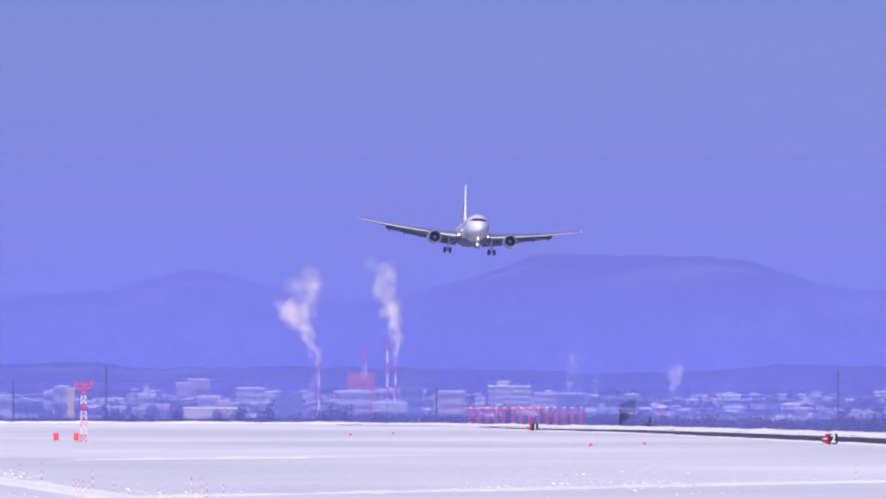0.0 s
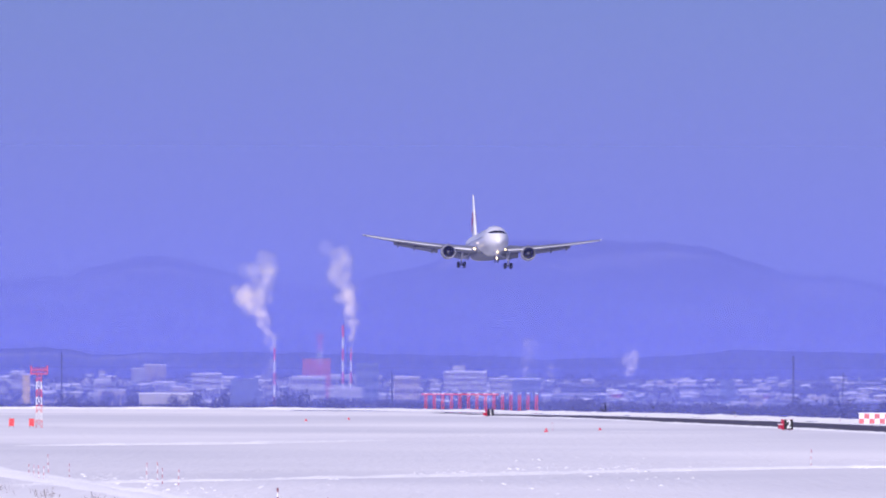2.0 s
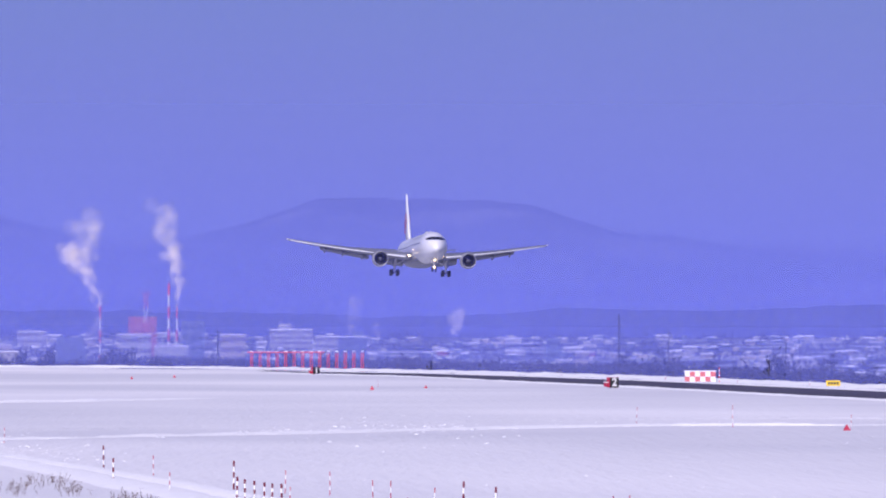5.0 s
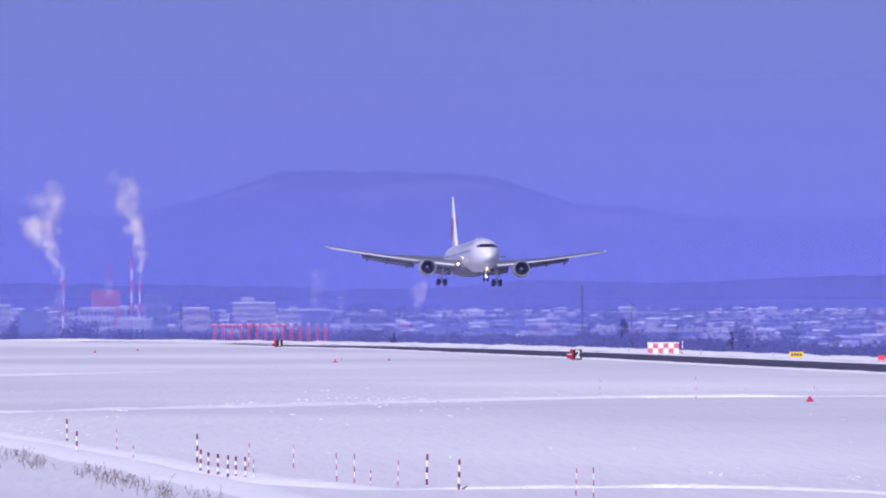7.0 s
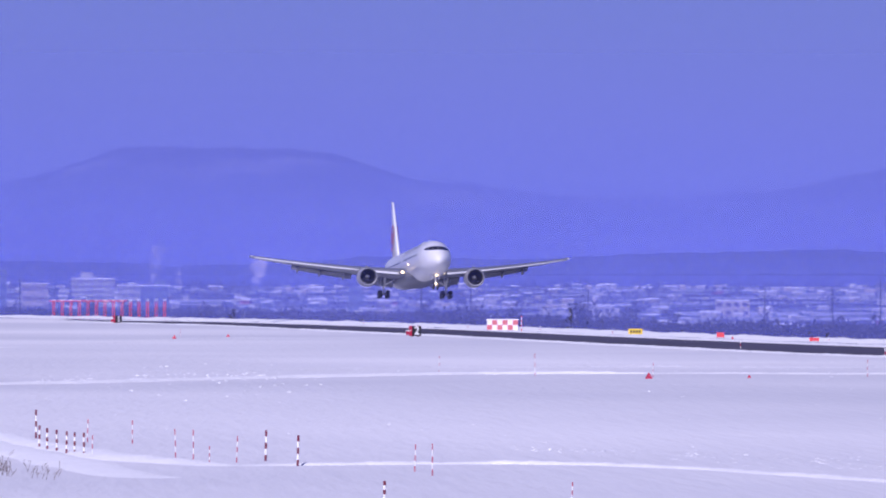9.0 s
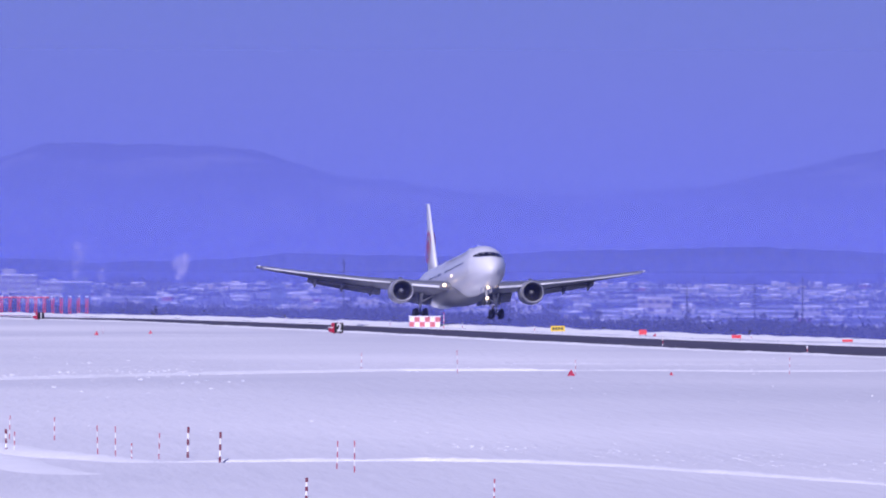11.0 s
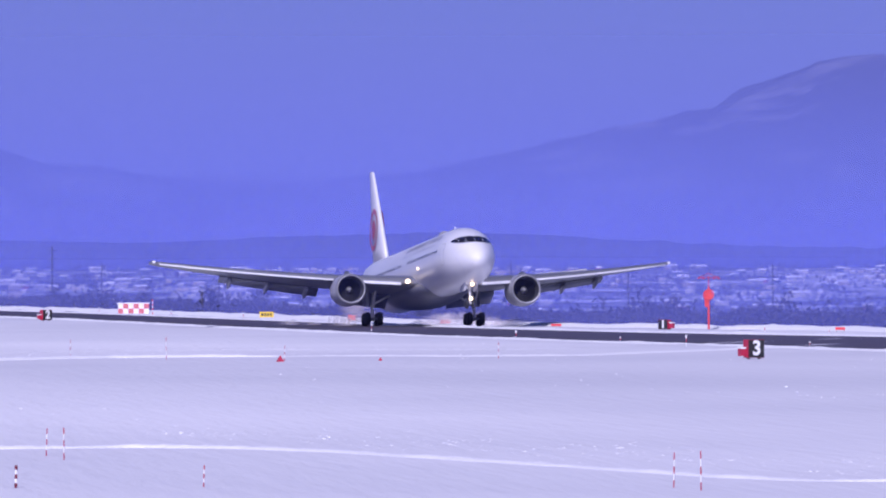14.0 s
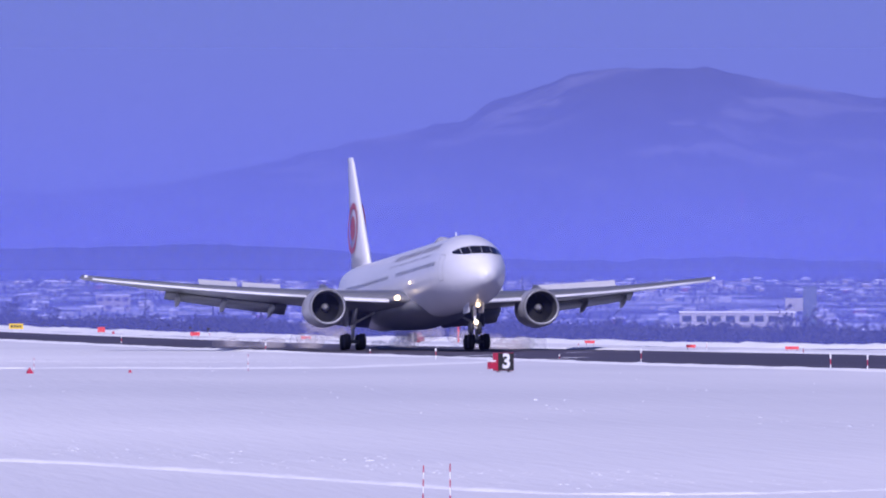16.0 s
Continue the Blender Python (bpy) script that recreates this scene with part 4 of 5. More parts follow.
localiser_hut(2.966, 1105)


def banded_mast(b, d, h, r, name="banded_mast", label="slim red and white banded mast", z=0.0, n=7, lattice=False, plat=0.0):
    p = thing(name, label, "mast", facing(b, d, z))
    for i in range(n):
        z0, z1 = h * i / n, h * (i + 1) / n
        bm = bmesh.new()
        if lattice:
            k0, k1 = r * (1.25 - 0.35 * i / n), r * (1.25 - 0.35 * (i + 1) / n)
            for sx, sy in ((-1, -1), (1, -1), (1, 1), (-1, 1)):
                tube(bm, (sx * k0, sy * k0, z0), (sx * k1, sy * k1, z1), r * 0.14, r * 0.14, 5)
            for (ax, ay), (bx, by) in (((-1, -1), (1, -1)), ((1, -1), (1, 1)), ((1, 1), (-1, 1)), ((-1, 1), (-1, -1))):
                tube(bm, (ax * k0, ay * k0, z0), (bx * k1, by * k1, z1), r * 0.09, r * 0.09, 4)
                tube(bm, (bx * k0, by * k0, z0), (ax * k1, ay * k1, z1), r * 0.09, r * 0.09, 4)
                tube(bm, (ax * k1, ay * k1, z1), (bx * k1, by * k1, z1), r * 0.1, r * 0.1, 4)
        else:
            tube(bm, (0, 0, z0 - (0.2 if i == 0 else 0)), (0, 0, z1), r * (1.15 - 0.3 * i / n), r * (1.15 - 0.3 * (i + 1) / n), 10)
        part("section", bm, (ORANGE, PAINTWHITE)[i % 2], p)
    if plat:
        bm = bmesh.new()
        box(bm, -plat, plat, -plat * 0.6, plat * 0.6, h, h + 0.08)
        for k in range(7):
            x = -plat + 2 * plat * k / 6
            tube(bm, (x, -plat * 0.6, h), (x, -plat * 0.6, h + plat * 0.9), 0.03, 0.03, 5)
        tube(bm, (-plat, -plat * 0.6, h + plat * 0.55), (plat, -plat * 0.6, h + plat * 0.55), 0.04, 0.04, 5)
        tube(bm, (-plat, -plat * 0.6, h + plat * 1.1), (-plat, -plat * 0.6, h), 0.06, 0.06, 5)
        tube(bm, (plat, -plat * 0.6, h + plat * 1.1), (plat, -plat * 0.6, h), 0.06, 0.06, 5)
        part("platform", bm, ORANGE, p, "orange-red platform with railing")
    return p


banded_mast(3.085, 1090, 1.8, 0.05)
banded_mast(-2.239, 977, 5.7, 0.26, "glide_path_tower", "red and white lattice tower with a railed platform", lattice=True, plat=0.85)
for b in (-2.41, -2.285):
    s = thing("equipment_box", "bright red equipment box on legs in the snow", "box", facing(b, 976), "red equipment boxes")
    part("case", one_box(-0.28, 0.28, -0.2, 0.2, 0.2, 0.95), ORANGE, s, "bright red case")
    part("lid", one_box(-0.3, 0.3, -0.22, 0.22, 0.952, 1.0), ORANGE, s)
    for x in (-0.2, 0.2):
        part("leg", one_box(x - 0.03, x + 0.03, -0.05, 0.05, -0.05, 0.2), STEEL, s)


def taxi_sign(b, d, w, h, mat, label, bars):
    s = thing("taxiway_sign", label, "sign", facing(b, d, 0, 0))
    part("board", one_box(-w / 2, w / 2, -0.08, 0.08, 0.18, 0.18 + h), mat, s)
    for x in (-w * 0.35, w * 0.35):
        part("leg", one_box(x - 0.03, x + 0.03, -0.03, 0.03, -0.05, 0.18), STEEL, s)
    for i in range(bars):
        x = -w * 0.3 + w * 0.6 * i / max(bars - 1, 1)
        part("writing_bar", one_box(x - w * 0.07, x + w * 0.07, -0.10, -0.082, 0.18 + h * 0.28, 0.18 + h * 0.72), SIGNBLACK, s, "dark bar of writing")


taxi_sign(3.795, 975, 1.5, 0.58, YELLOW, "yellow taxiway sign with dark writing", 4)
taxi_sign(4.325, 912, 0.75, 0.5, ORANGE, "small orange-red sign board by the runway", 0)
taxi_sign(4.909, 850, 0.9, 0.32, ORANGE, "small orange-red sign board by the runway", 0)
for b, d, w in ((8.0, 690, 0.7), (8.63, 670, 1.0), (7.37, 740, 0.8), (5.6, 800, 0.9)):
    taxi_sign(b, d, w, 0.22, ORANGE, "flat orange-red marker board in the snow", 0)


def wind_cone(b, d):
    s = thing("wind_cone", "orange-red wind cone mast with a round frame", "wind cone", facing(b, d))
    bm = bmesh.new()
    tube(bm, (0, 0, -0.1), (0, 0, 3.6), 0.09, 0.07, 10)
    part("mast", bm, ORANGE, s, "orange-red mast")
    bm = bmesh.new()
    n = 20
    ring = [Vector((0.40 * math.cos(2 * math.pi * k / n), -0.15, 2.95 + 0.40 * math.sin(2 * math.pi * k / n))) for k in range(n)]
    for k in range(n):
        tube(bm, ring[k], ring[(k + 1) % n], 0.08, 0.08, 6)
    part("frame_ring", bm, ORANGE, s, "orange-red ring")
    bm = bmesh.new()
    loft(bm, [[Vector((-0.06 - 0.1 * s_ + r * math.cos(2 * math.pi * k / 14), -0.14 + 0.1 * s_, 2.95 - 0.75 * s_ + r * math.sin(2 * math.pi * k / 14) * (1 - 0.4 * s_))) for k in range(14)] for s_, r in ((0, 0.36), (0.4, 0.28), (0.8, 0.2), (1.3, 0.14))], caps=False)
    part("cloth_sleeve", bm, ORANGE, s, "limp orange and white cloth sleeve")
    bm = bmesh.new()
    tube(bm, (0, 0, 3.6), (0, 0, 4.6), 0.035, 0.03, 6)
    tube(bm, (-0.85, 0, 4.4), (0.85, 0, 4.4), 0.03, 0.03, 6)
    tube(bm, (0, 0, 4.75), (-0.85, 0, 4.4), 0.02, 0.02, 5)
    tube(bm, (0, 0, 4.75), (0.85, 0, 4.4), 0.02, 0.02, 5)
    part("crossbar", bm, RED, s, "thin red crossbar")
    for x in (-0.85, -0.45, 0.45, 0.85):
        part("floodlight", one_box(x - 0.07, x + 0.07, -0.1, 0.1, 4.25, 4.42), RED, s)


wind_cone(6.551, 778)


def approach_lights(b0, b1, n):
    for i in range(n):
        b = b0 + (b1 - b0) * i / (n - 1)
        d = edge(b) + 60
        s = thing("approach_light_frame", "orange-red steel approach light frame beyond the runway", "approach light", facing(b, d, ground_height(b, d) - 0.1), "approach light frames")
        base = 0.0
        h = 5 + d * math.tan(radians(-0.082)) - ground_height(b, d) + 0.1
        bm = bmesh.new()
        for x in (-0.18, 0.18):
            tube(bm, (x, 0, base), (x, 0, h), 0.05, 0.05, 6)
        for k in range(5):
            z = h * k / 5
            tube(bm, (-0.18, 0, z), (0.18, 0, z + h / 5), 0.04, 0.04, 4)
        part("post", bm, ORANGE, s, "orange-red lattice post")
        if i < 9:
            part("beam", one_box(-0.8, 0.8, -0.08, 0.08, h, h + 0.16), ORANGE, s, "orange-red cross beam")
        for x in (-0.15, 0.15):
            part("lamp", one_box(x - 0.07, x + 0.07, -0.1, 0.1, h + 0.16, h + 0.34), PAINTWHITE, s)


approach_lights(0.17, 0.86, 14)


def grass_tufts():
    bm = bmesh.new()
    rnd = random.Random(5)
    for b, d, n in ((-1.18, 315, 40), (-1.05, 318, 60), (-0.95, 300, 70), (-0.62, 285, 60), (-0.5, 275, 60), (-0.38, 268, 50), (-0.3, 262, 40), (-0.15, 250, 60), (-1.3, 300, 50), (-2.5, 410, 50), (-2.2, 395, 50), (-1.9, 380, 40), (0.1, 246, 30)):
        for _ in range(n // 2):
            c = spot(b + rnd.gauss(0, 0.045), d + rnd.gauss(0, 5), -0.02)
            h = rnd.uniform(0.1, 0.38)
            tip = c + Vector((rnd.uniform(-0.16, 0.16), rnd.uniform(-0.1, 0.1), h))
            tube(bm, c, tip, 0.009, 0.004, 3, caps=False)
            for k in range(3):
                q = c.lerp(tip, rnd.uniform(0.4, 0.95))
                tube(bm, q, q + Vector((rnd.uniform(-0.1, 0.1), rnd.uniform(-0.08, 0.08), rnd.uniform(0.02, 0.1))), 0.006, 0.003, 3, caps=False)
    tagged(part("dry_grass", bm, GRASS), "dry brown weeds poking through the snow", "grass", kind="stuff")


grass_tufts()


# ---- woods along the rim ----
def tree_mesh(seed, tall):
    rnd = random.Random(seed)
    trunk, crown = bmesh.new(), bmesh.new()
    tube(trunk, (0, 0, -0.3), (0.1, 0, tall * 0.55), tall * 0.022, tall * 0.012, 7, caps=False)
    tube(trunk, (0.1, 0, tall * 0.55), (0.05, 0.05, tall * 0.95), tall * 0.012, tall * 0.003, 6, caps=False)
    for i in range(26):
        z = tall * rnd.uniform(0.22, 0.88)
        a, ln = rnd.uniform(0, 6.28), tall * rnd.uniform(0.10, 0.26) * (1.15 - z / tall * 0.6)
        p = Vector((0.05, 0, z))
        q = p + Vector((ln * math.cos(a), ln * math.sin(a), ln * rnd.uniform(0.5, 1.3)))
        tube(trunk, p, q, tall * 0.007, tall * 0.002, 4, caps=False)
        for k in range(16):
            c = p.lerp(q, rnd.uniform(0.3, 1.05)) + Vector((rnd.gauss(0, 0.05), rnd.gauss(0, 0.05), rnd.gauss(0, 0.04))) * tall
            t = c + Vector((rnd.uniform(-1, 1), rnd.uniform(-1, 1), rnd.uniform(0.1, 1.2))) * tall * 0.06
            s = Vector((rnd.uniform(-1, 1), rnd.uniform(-1, 1), rnd.uniform(-0.4, 0.4))) * tall * 0.02
            crown.faces.new([crown.verts.new(v) for v in (c, t + s, t - s)])
    return trunk, crown


kinds = []
for i, tall in enumerate((11.5, 9.5, 8.0, 13.0)):
    t = thing("tree", "bare dark winter tree in the wood below the airfield", "tree", pose(0, 0, 0), "woods along the rim")
    tr, cr = tree_mesh(40 + i, tall)
    part("trunk", tr, BARK, t, "dark bare trunk and limbs")
    part("crown", cr, TWIG, t, "fine bare twigs")
    kinds.append(t)
rnd = random.Random(9)
spots = []
for k in range(290):
    b = rnd.uniform(-3.2, 10.2)
    spots.append((b, max(edge(b) + 70, near_air(b) + 8) + rnd.uniform(0, 120), rnd.uniform(-2.0, 0.6)))
for b in (1.95, 2.0, 2.47, 2.52, 2.55):
    spots.append((b, 2080, 2.0))
for i, (b, d, dz) in enumerate(spots):
    p = spot(b, d, ground_height(b, d) + min(dz, 0) - (3.0 if b < 2.4 or i % 6 else 1.0))
    m = pose(p.x, p.y, p.z, 0, 0, rnd.uniform(0, 360))
    if i < 4:
        kinds[i].matrix_basis = m
    else:
        copy_thing(rnd.choice(kinds), m)

def undergrowth():
    """A belt of leafless brush below the rim whose tops just show over it."""
    rnd = random.Random(19)
    verts, faces = [], []
    for k in range(17000):
        b = rnd.uniform(-3.4, 10.8)
        e = edge(b)
        d = near_air(b) + 15 + rnd.uniform(0, 110)
        base = ground_height(b, d)
        over = 5 - 4.6 * d / e
        tall = float(np.interp(b, [-3.4, -0.7, -0.45, -0.1, 0.2, 0.9, 2, 4, 6, 9], [0.5, 0.7, 2.6, 2.2, 1.5, 2.6, 2.5, 1.7, 1.5, 1.6]))
        tall *= 0.7 + 0.5 * noise.noise((b * 4, d * 0.01, 2)) + 0.3 * noise.noise((b * 17, 0, 5))
        c = spot(b, d)
        z = rnd.uniform(over - 1.5, over + tall)
        for j in range(7):
            a = Vector((c.x + rnd.gauss(0, 0.9), c.y + rnd.gauss(0, 0.9), max(z + rnd.gauss(0, 0.25), base)))
            t = a + Vector((rnd.uniform(-0.5, 0.5), rnd.uniform(-0.5, 0.5), rnd.uniform(0.1, 0.45)))
            w = Vector((rnd.uniform(-1, 1), rnd.uniform(-1, 1), rnd.uniform(-0.6, 0.6))) * 0.22
            o = len(verts)
            verts.extend((a - w, a + w, t))
            faces.append((o, o + 1, o + 2))
        if k % 4 == 0:
            o = len(verts)
            verts.extend((Vector((c.x - 0.06, c.y, base - 0.2)), Vector((c.x + 0.06, c.y, base - 0.2)), Vector((c.x, c.y, z + 0.5))))
            faces.append((o, o + 1, o + 2))
    me = bpy.data.meshes.new("undergrowth")
    me.from_pydata(verts, [], faces)
    me.materials.append(TWIG)
    return tagged(new("undergrowth", me), "dense dark leafless brush below the rim", "brush", kind="stuff")


undergrowth()


# ---- the town in the valley ----
def building(b, d, w, dep, h, wall, floors=0, cols=0, turn=0.0, label="", snow=True, name="building", tower=None, sink=0.0):
    z = ground_height(b, d) - sink
    s = thing(name, label or "pale town building with snow on its flat roof", "building", facing(b, d, z, turn), "town buildings")
    part("wall", one_box(-w / 2, w / 2, 0, dep, -1.0, h), wall, s)
    part("roof", one_box(-w / 2 - 0.15, w / 2 + 0.15, -0.15, dep + 0.15, h, h + 0.3), SNOW_BANK if snow else WALLBLUE, s, "snow-covered roof" if snow else "dark roof")
    for f in range(floors):
        z0 = h * (f + 0.3) / floors
        for c in range(cols):
            x = -w / 2 + w * (c + 0.5) / cols
            part("window", one_box(x - w / cols * 0.32, x + w / cols * 0.32, -0.05, -0.01, z0, z0 + h / floors * 0.45), PANE, s)
    if tower:
        part("roof_tower", one_box(tower[0], tower[1], 0.3, min(dep, 4), h + 0.3, h + tower[2]), wall, s)
    return s


def px(n, d):
    return n * d / 16264.0


def town(x0, x1, ytop, d, wall, floors, cols, label, **k):
    """A building fitted to the camera's view by its pixel columns and top row (701 is eye level)."""
    b = ((x0 + x1) / 2 - 784) / 283.9
    top = 5 + px(701 - ytop, d)
    h = max(top - ground_height(b, d), 2.0)
    return building(b, d, px(x1 - x0, d), 8, h, wall, floors, cols, 0, label, **k)


town(614, 664, 661, 2750, WALLRED, 0, 0, "large dull red factory hall", snow=False)
town(596, 655, 693, 2600, WALLWHITE, 3, 8, "white factory office with rows of windows")
town(709, 749, 670, 2650, WALLBLUE, 4, 3, "dark blue-grey boiler house at the factory", snow=False)
town(664, 708, 690, 2700, CONCRETE, 2, 4, "grey low factory building")
town(487, 535, 699, 2500, WALLBLUE, 0, 0, "dark blue warehouse with a flat roof", snow=False)
town(864, 940, 684, 2900, WALLWHITE, 4, 12, "long white hospital block with rows of windows", tower=(-4, 0, 2.0))
town(776, 822, 693, 2650, WALLTAN, 3, 7, "tan apartment block with rows of windows")
town(985, 1036, 697, 2500, WALLBLUE, 4, 6, "dark blue office block with a roof plant", tower=(0, 3, 1.6))
town(945, 985, 696, 2800, WALLWHITE, 3, 6, "pale apartment block in town")
town(246, 275, 700, 2450, WALLWHITE, 3, 4, "white building with a small roof tower", tower=(-1.0, 0.6, 2.6))
town(255, 300, 718, 2300, WALLTAN, 2, 6, "cream low building with windows")
town(352, 389, 703, 2450, WALLWHITE, 3, 4, "white three-storey school building")
town(333, 372, 673, 3250, WALLTAN, 6, 5, "tan apartment tower on the slope")
town(312, 335, 679, 3200, WALLWHITE, 5, 3, "pale apartment tower on the slope")
town(384, 408, 712, 2350, WALLTAN, 2, 4, "cream house with a low roof")
town(418, 470, 688, 2900, WALLWHITE, 3, 8, "pale apartment block with rows of windows")
town(118, 132, 690, 2500, YELLOW, 0, 0, "mustard yellow town building")
town(98, 122, 685, 2550, WALLWHITE, 3, 3, "white town block with a snow-covered roof")
town(78, 94, 694, 2450, WALLWHITE, 3, 2, "white town block with windows")
town(0, 22, 703, 2450, WALLWHITE, 2, 3, "white low town building")
town(485, 540, 725, 2250, WALLBLUE, 0, 0, "dark shed with a flat roof", snow=False)
town(325, 420, 724, 2200, WALLWHITE, 1, 14, "long low white hall")
town(660, 720, 714, 2350, CONCRETE, 1, 6, "grey low factory shed")

# long pale building with a stair tower, seen past the runway's near end
b0 = 8.29
s = building(b0, 2150, 27, 9, 6.2, WALLWHITE, 2, 8, 0, "long white two-storey building with a square stair tower", tower=(11.2, 15.5, 3.4))
building(8.74, 2130, 3.2, 8, 12.3, WALLBLUE, 0, 0, 0, "dark blue square stair tower", snow=False)
for b, d, w, h, mat in ((2.05, 2700, 7, 9, WALLBLUE), (2.23, 2500, 6, 8, WALLTAN), (7.1, 1900, 2.2, 6.5, WALLRED), (6.9, 2300, 10, 4, WALLWHITE), (9.6, 2300, 14, 6, WALLWHITE), (5.35, 2500, 12, 5, WALLWHITE), (4.4, 2600, 16, 6, WALLTAN), (3.6, 2500, 10, 6, WALLWHITE)):
    building(b, d, w * 0.6, 8, h * 0.75, mat, 2, 4, 0, snow=mat is not WALLBLUE)

houses = []
for i, (w, h, mat) in enumerate(((2.7, 1.2, WALLWHITE), (3.5, 1.2, WALLTAN), (2.4, 1.5, WALLBLUE), (4.6, 1.3, CONCRETE), (2.9, 1.2, WALLRED), (5.8, 1.4, WALLWHITE))):
    s = thing("house", ("white", "tan", "dark blue", "grey", "dull red", "long white")[i] + " house with thick snow on its roof", "house", pose(0, 0, 0), "houses of the town")
    part("wall", one_box(-w / 2, w / 2, -1.3, 1.3, -1.0, h), mat, s)
    bm = bmesh.new()
    v = [bm.verts.new(p) for p in ((-w / 2 - 0.2, -1.5, h), (w / 2 + 0.2, -1.5, h), (w / 2 + 0.2, 1.5, h), (-w / 2 - 0.2, 1.5, h), (-w / 2 - 0.2, 0, h + 0.55), (w / 2 + 0.2, 0, h + 0.55))]
    for f in ((0, 1, 5, 4), (2, 3, 4, 5), (0, 4, 3), (1, 2, 5), (3, 2, 1, 0)):
        bm.faces.new([v[j] for j in f])
    part("roof", bm, SNOW_BANK, s, "thick snow on the roof")
    for x in (-0.3, 0.05, 0.33):
        part("window", one_box(w * x - 0.25, w * x + 0.25, -1.35, -1.31, h * 0.35, h * 0.75), PANE, s)
    houses.append(s)
rnd = random.Random(21)
for i in range(290):
    b = rnd.uniform(-3.4, 10.5)
    d = rnd.uniform(max(edge(b) + 330, 1500), 3350)
    p = spot(b, d, ground_height(b, d) - 0.1)
    m = pose(p.x, p.y, p.z, 0, 0, -b + rnd.uniform(-35, 35))
    if i < len(houses):
        houses[i].matrix_basis = m
    else:
        copy_thing(rnd.choice(houses), m)

def far_roofs():
    """Small houses packed over the valley slope, snow on every roof."""
    rnd = random.Random(44)
    verts, faces, mats = [], [], []
    for k in range(1300):
        b = rnd.uniform(-3.4, 10.5)
        d = 2050 + 1250 * rnd.random()
        if noise.noise((b * 2.2, d * 0.003, 8)) < -0.15:
            continue
        w, dep, h = rnd.uniform(1.2, 4.0), rnd.uniform(1.5, 3), rnd.uniform(0.6, 1.3)
        p, a = spot(b, d, ground_height(b, d)), radians(-b + rnd.uniform(-40, 40))
        ca, sa = math.cos(a), math.sin(a)
        o, wall = len(verts), rnd.randrange(4)
        for x, y, z in ((-1, -1, 0), (1, -1, 0), (1, 1, 0), (-1, 1, 0), (-1, -1, 1), (1, -1, 1), (1, 1, 1), (-1, 1, 1)):
            verts.append(p + Vector((ca * x * w / 2 - sa * y * dep / 2, sa * x * w / 2 + ca * y * dep / 2, h * z - 0.4 * (1 - z))))
        top = 0.35 if rnd.random() < 0.6 else 0.1
        for x in (-1, 1):
            verts.append(p + Vector((ca * x * w / 2, sa * x * w / 2, h + top)))
        for f in ((0, 1, 5, 4), (1, 2, 6, 5), (2, 3, 7, 6), (3, 0, 4, 7), (5, 6, 9), (7, 4, 8)):
            faces.append([o + q for q in f])
            mats.append(wall)
        for f in ((4, 5, 9, 8), (6, 7, 8, 9)):
            faces.append([o + q for q in f])
            mats.append(4)
    me = bpy.data.meshes.new("far_roofs")
    me.from_pydata(verts, [], faces)
    for mm in (WALLWHITE, WALLBLUE, CONCRETE, WALLTAN, SNOW_BANK):
        me.materials.append(mm)
    me.polygons.foreach_set("material_index", mats)
    return tagged(new("far_roofs", me), "small far houses with snow-covered roofs", "houses", kind="stuff")


far_roofs()

# town trees: dark clumps between the roofs
bm = bmesh.new()
for k in range(5200):
    b = rnd.uniform(-3.5, 11)
    d = rnd.uniform(max(edge(b) + 300, 1400), 3400)
    if noise.noise((b * 2.5, d * 0.004, 3)) < -0.12:
        continue
    c = spot(b, d, ground_height(b, d))
    h = rnd.uniform(1.4, 3.6)
    for j in range(7):
        a = c + Vector((rnd.gauss(0, 2.2), rnd.gauss(0, 1.5), h * rnd.uniform(0, 0.5)))
        t = a + Vector((rnd.uniform(-1, 1), rnd.uniform(-1, 1), rnd.uniform(0.9, 2.0))) * h * 0.3
        s_ = Vector((rnd.uniform(-1, 1), rnd.uniform(-1, 1), 0)) * h * 0.15
        bm.faces.new([bm.verts.new(v) for v in (a - s_, a + s_, t)])
tagged(part("town_trees", bm, TWIG), "dark bare trees and hedges among the town roofs", "trees", kind="stuff")


# ---- chimneys, masts and pylons ----
def chimney(x, ytop, d, wpx, bands, label, lattice=False, plat=0.0):
    b = (x - 784) / 283.9
    z = ground_height(b, d)
    return banded_mast(b, d, 5 + px(701 - ytop, d) - z, px(wpx, d) / 2, "chimney", label, z, bands, lattice, plat)


chimney(564.5, 643, 2600, 4.6, 5, "red and white banded factory chimney giving off steam")
chimney(645, 622, 2620, 7, 5, "red and white steel tower beside the factory", lattice=True, plat=0.9)
chimney(685.5, 602, 2640, 4.6, 7, "tall red and white banded factory chimney")
chimney(700, 644, 2660, 4, 5, "shorter red and white banded chimney giving off steam")
banded_mast(8.32, 4200, 49, 0.4, "radio_mast", "very tall slim red and white radio mast", -3, 7)


def grid_pole(b, d, h, r, label):
    z = ground_height(b, d)
    p = thing("pylon", label, "pylon", facing(b, d, z), "masts in the valley")
    bm = bmesh.new()
    tube(bm, (0, 0, -0.3), (0, 0, h), r * 1.3, r * 0.8, 8)
    part("mast", bm, DARKSTEEL, p)
    bm = bmesh.new()
    for k in (0.8, 0.88, 0.96):
        tube(bm, (-r * 4, 0, h * k), (r * 4, 0, h * k), r * 0.35, r * 0.35, 5)
    part("cross_arm", bm, DARKSTEEL, p)


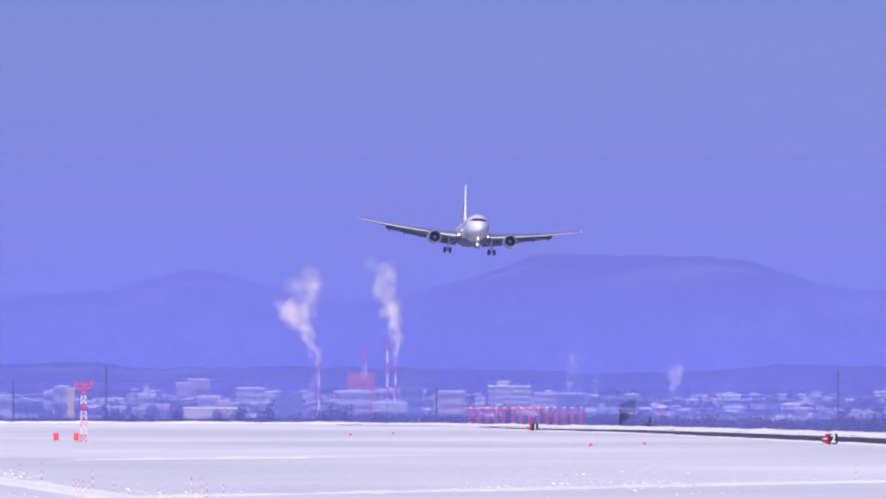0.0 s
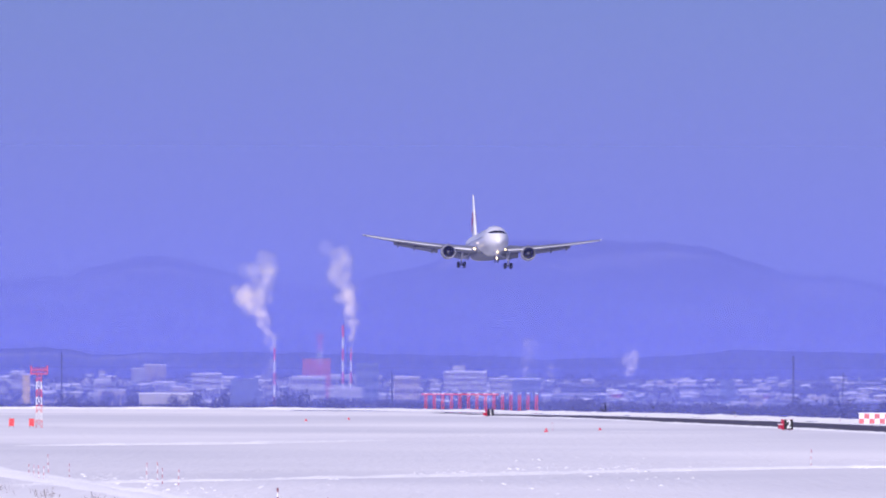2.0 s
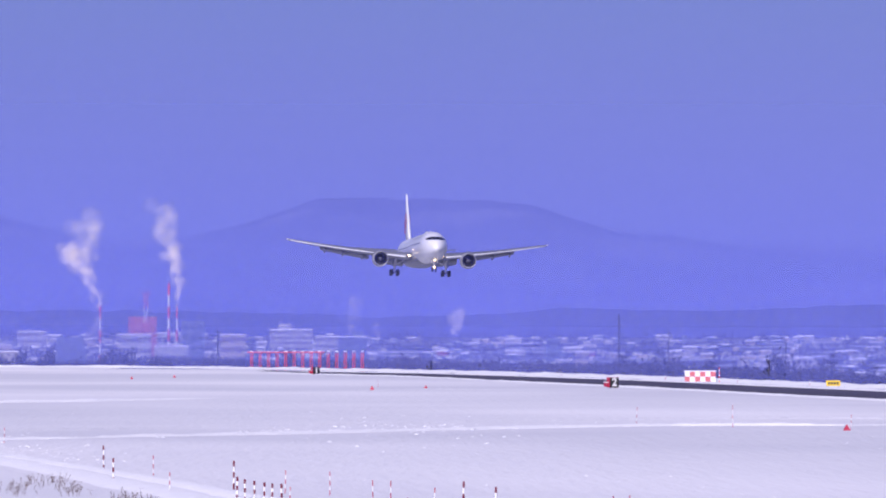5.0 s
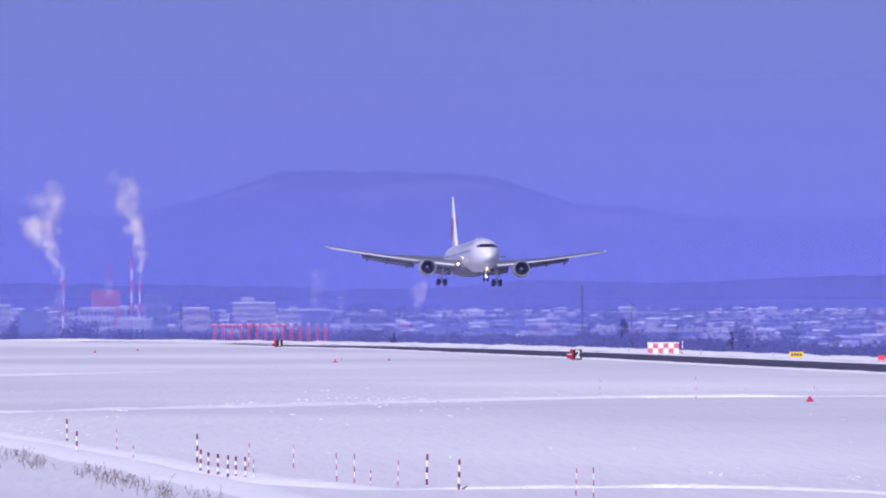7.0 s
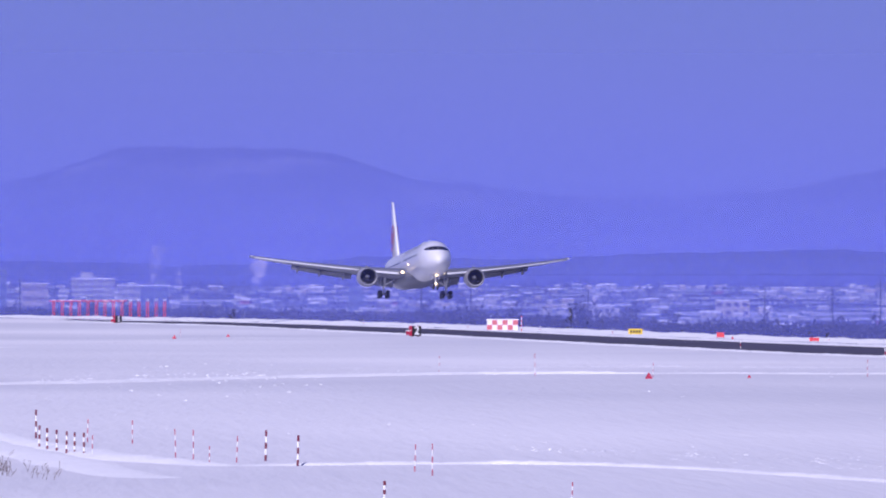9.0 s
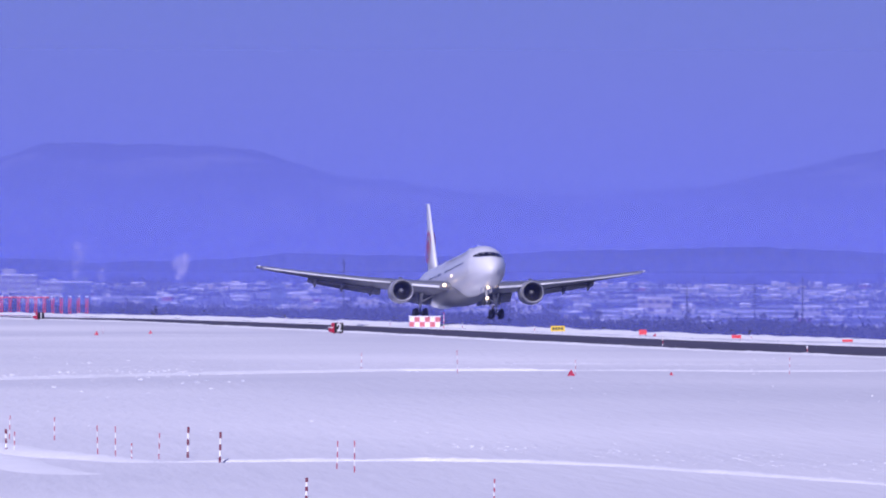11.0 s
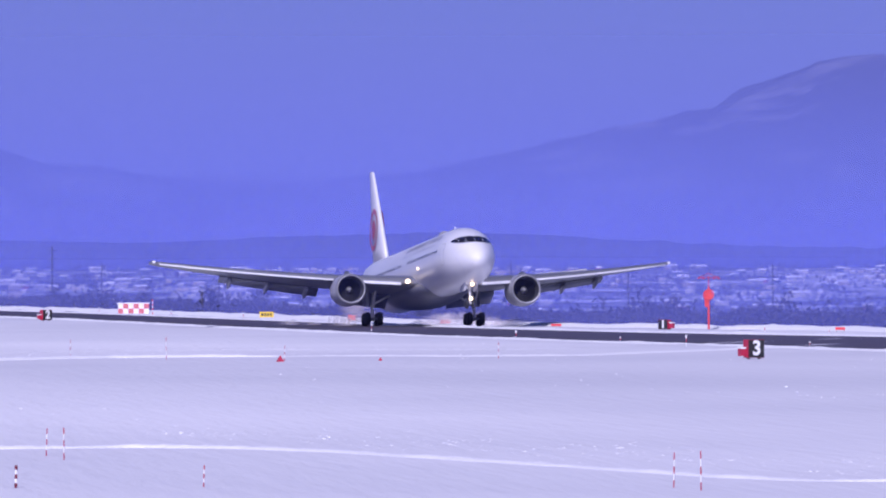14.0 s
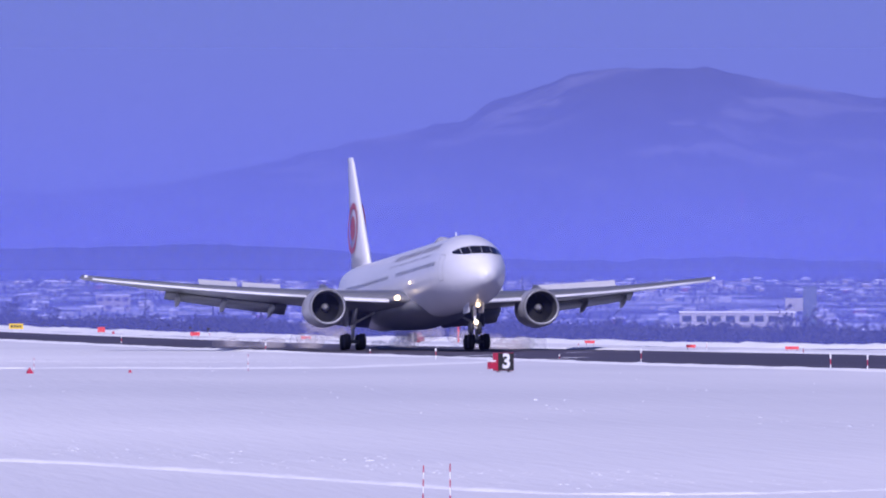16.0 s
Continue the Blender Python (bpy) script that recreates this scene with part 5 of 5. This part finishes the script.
for x, ytop in ((1486, 655), (24, 671), (188, 650), (772, 684)):
    b, d = (x - 784) / 283.9, 2200
    if x == 1486:
        b, d = 2.46, 1750
    grid_pole(b, d, 5 + px(701 - ytop, d) - ground_height(b, d), 0.22, "slim dark steel mast rising from the valley")
for b, d, el in ((2.77, 1650, 0.06), (5.32, 1500, 0.06), (5.02, 1600, 0.02), (6.95, 1450, 0.045), (6.05, 1500, -0.02), (3.5, 1700, 0.0), (4.6, 1600, 0.0)):
    grid_pole(b, d, 5 + d * math.tan(radians(el)) - ground_height(b, d), 0.14, "thin dark pole rising from the valley")


# ---- steam ----
def puffs(rows, rnd):
    """Ragged billows along a rising path; rows of offset across, height, radius."""
    bm = bmesh.new()
    for x, z, r in rows:
        for k in range(9):
            c = Vector((x + rnd.gauss(0, r * 0.45), rnd.gauss(0, r * 0.4), z + rnd.gauss(0, r * 0.4)))
            rr = r * rnd.uniform(0.3, 0.72)
            ret = bmesh.ops.create_icosphere(bm, subdivisions=2, radius=1)
            for v in ret["verts"]:
                n = v.co.normalized()
                f = 1 + 0.45 * noise.noise(n * 1.9 + c) + 0.22 * noise.noise(n * 4.5 + c)
                v.co = c + n * rr * f
    return bm


drifting = []


def plume(name, b, d, rows, mat, label, seed):
    """A column of steam: thick at the foot, thin and drifting at the head."""
    rnd = random.Random(seed)
    s = thing(name, label, "steam", facing(b, d, 0))
    cut = len(rows) if len(rows) < 8 else int(len(rows) * 0.72)
    ob = part("vapour", puffs(rows[:cut], rnd), mat, s, smooth=True)
    ob.visible_shadow = False
    if cut < len(rows):
        ob = part("thin_vapour", puffs(rows[cut - 1:], rnd), MIST, s, "thinning head of the steam", smooth=True)
        ob.visible_shadow = False
        drifting.append(ob)
    return s


def steam_rows(d, pts):
    return [(px(x, d), 5 + px(701 - y, d), px(r, d)) for x, y, r in pts]


D0 = 2600
steams = [
    plume("steam_plume", (564 - 784) / 283.9, D0, steam_rows(D0, [(0, 638, 7), (-5, 626, 10), (-12, 612, 12), (-18, 598, 14), (-24, 584, 14), (-28, 570, 17), (-42, 556, 20), (-56, 548, 20), (-34, 545, 20), (-24, 528, 22), (-28, 510, 24), (-20, 494, 22)]), STEAM, "thick white steam rising from a factory chimney", 3),
    plume("steam_plume", (700 - 784) / 283.9, 2660, steam_rows(2660, [(0, 649, 4), (0, 640, 5), (0, 626, 8), (2, 612, 9), (1, 597, 11), (-2, 582, 13), (-4, 566, 13), (-8, 550, 15), (-13, 534, 18), (-18, 516, 20), (-23, 498, 22), (-25, 480, 22)]), STEAM, "tall white steam column from a factory chimney", 4),
    plume("steam_plume", (1008 - 784) / 283.9, D0, steam_rows(D0, [(0, 692, 7), (0, 678, 9), (3, 662, 10), (6, 646, 10), (9, 630, 11)]), MIST, "faint steam from a roof", 5),
    plume("steam_plume", 1.43, D0, steam_rows(D0, [(0, 698, 3), (1, 688, 6), (3, 678, 10), (5, 668, 13), (4, 658, 12)]), STEAM, "white steam puff over the town", 6),
    plume("steam_plume", (556 - 784) / 283.9, 2500, steam_rows(2500, [(0, 712, 10), (-4, 698, 12), (2, 684, 12), (4, 668, 10)]), MIST, "low thin steam beside the factory", 7),
    plume("steam_plume", 0.945, D0, steam_rows(D0, [(0, 700, 6), (1, 688, 7), (2, 676, 8)]), MIST, "thin steam over the town", 8),
]
scene.cycles.transparent_max_bounces = 32



# wings bend up in the air and sink once the spoilers rise
FLEX = [(0.0, 0.15), (10.5, 0.15), (12.5, 0.1), (13.5, -0.2), (14.5, -1.3), (15.5, -1.8), (16.0, -1.9)]
RAISE = [(0.0, 0), (13.5, 0), (13.9, 25), (14.4, 50), (16.0, 50)]


def motions():
    walk(airliner, PLANE)
    for sgn, ob in wing_parts:
        walk(ob, [(t, flex(sgn, a)) for t, a in FLEX])
    for sgn, sp, hy, hz in spoilers:
        rows = []
        for t in sorted({t for t, _ in FLEX + RAISE}):
            a = float(np.interp(t, [q[0] for q in FLEX], [q[1] for q in FLEX]))
            up = float(np.interp(t, [q[0] for q in RAISE], [q[1] for q in RAISE]))
            rows.append((t, flex(sgn, a) @ pose(0, hy, hz, up, 0, 0)))
        walk(sp, rows)
    for ob in drifting:
        walk(ob, [(0, pose(0.4, 0, -0.4)), (8, pose(0, 0, 0.2)), (16, pose(-0.5, 0, 0.7))])
    for ob, rest, out, t in sprays:
        half = rest.lerp(out, 0.5)
        walk(ob, [(0, rest), (t, rest), (t + 0.35, half), (t + 0.9, out), (16, Matrix.Translation((0, 3, 0.3)) @ out)])


motions()
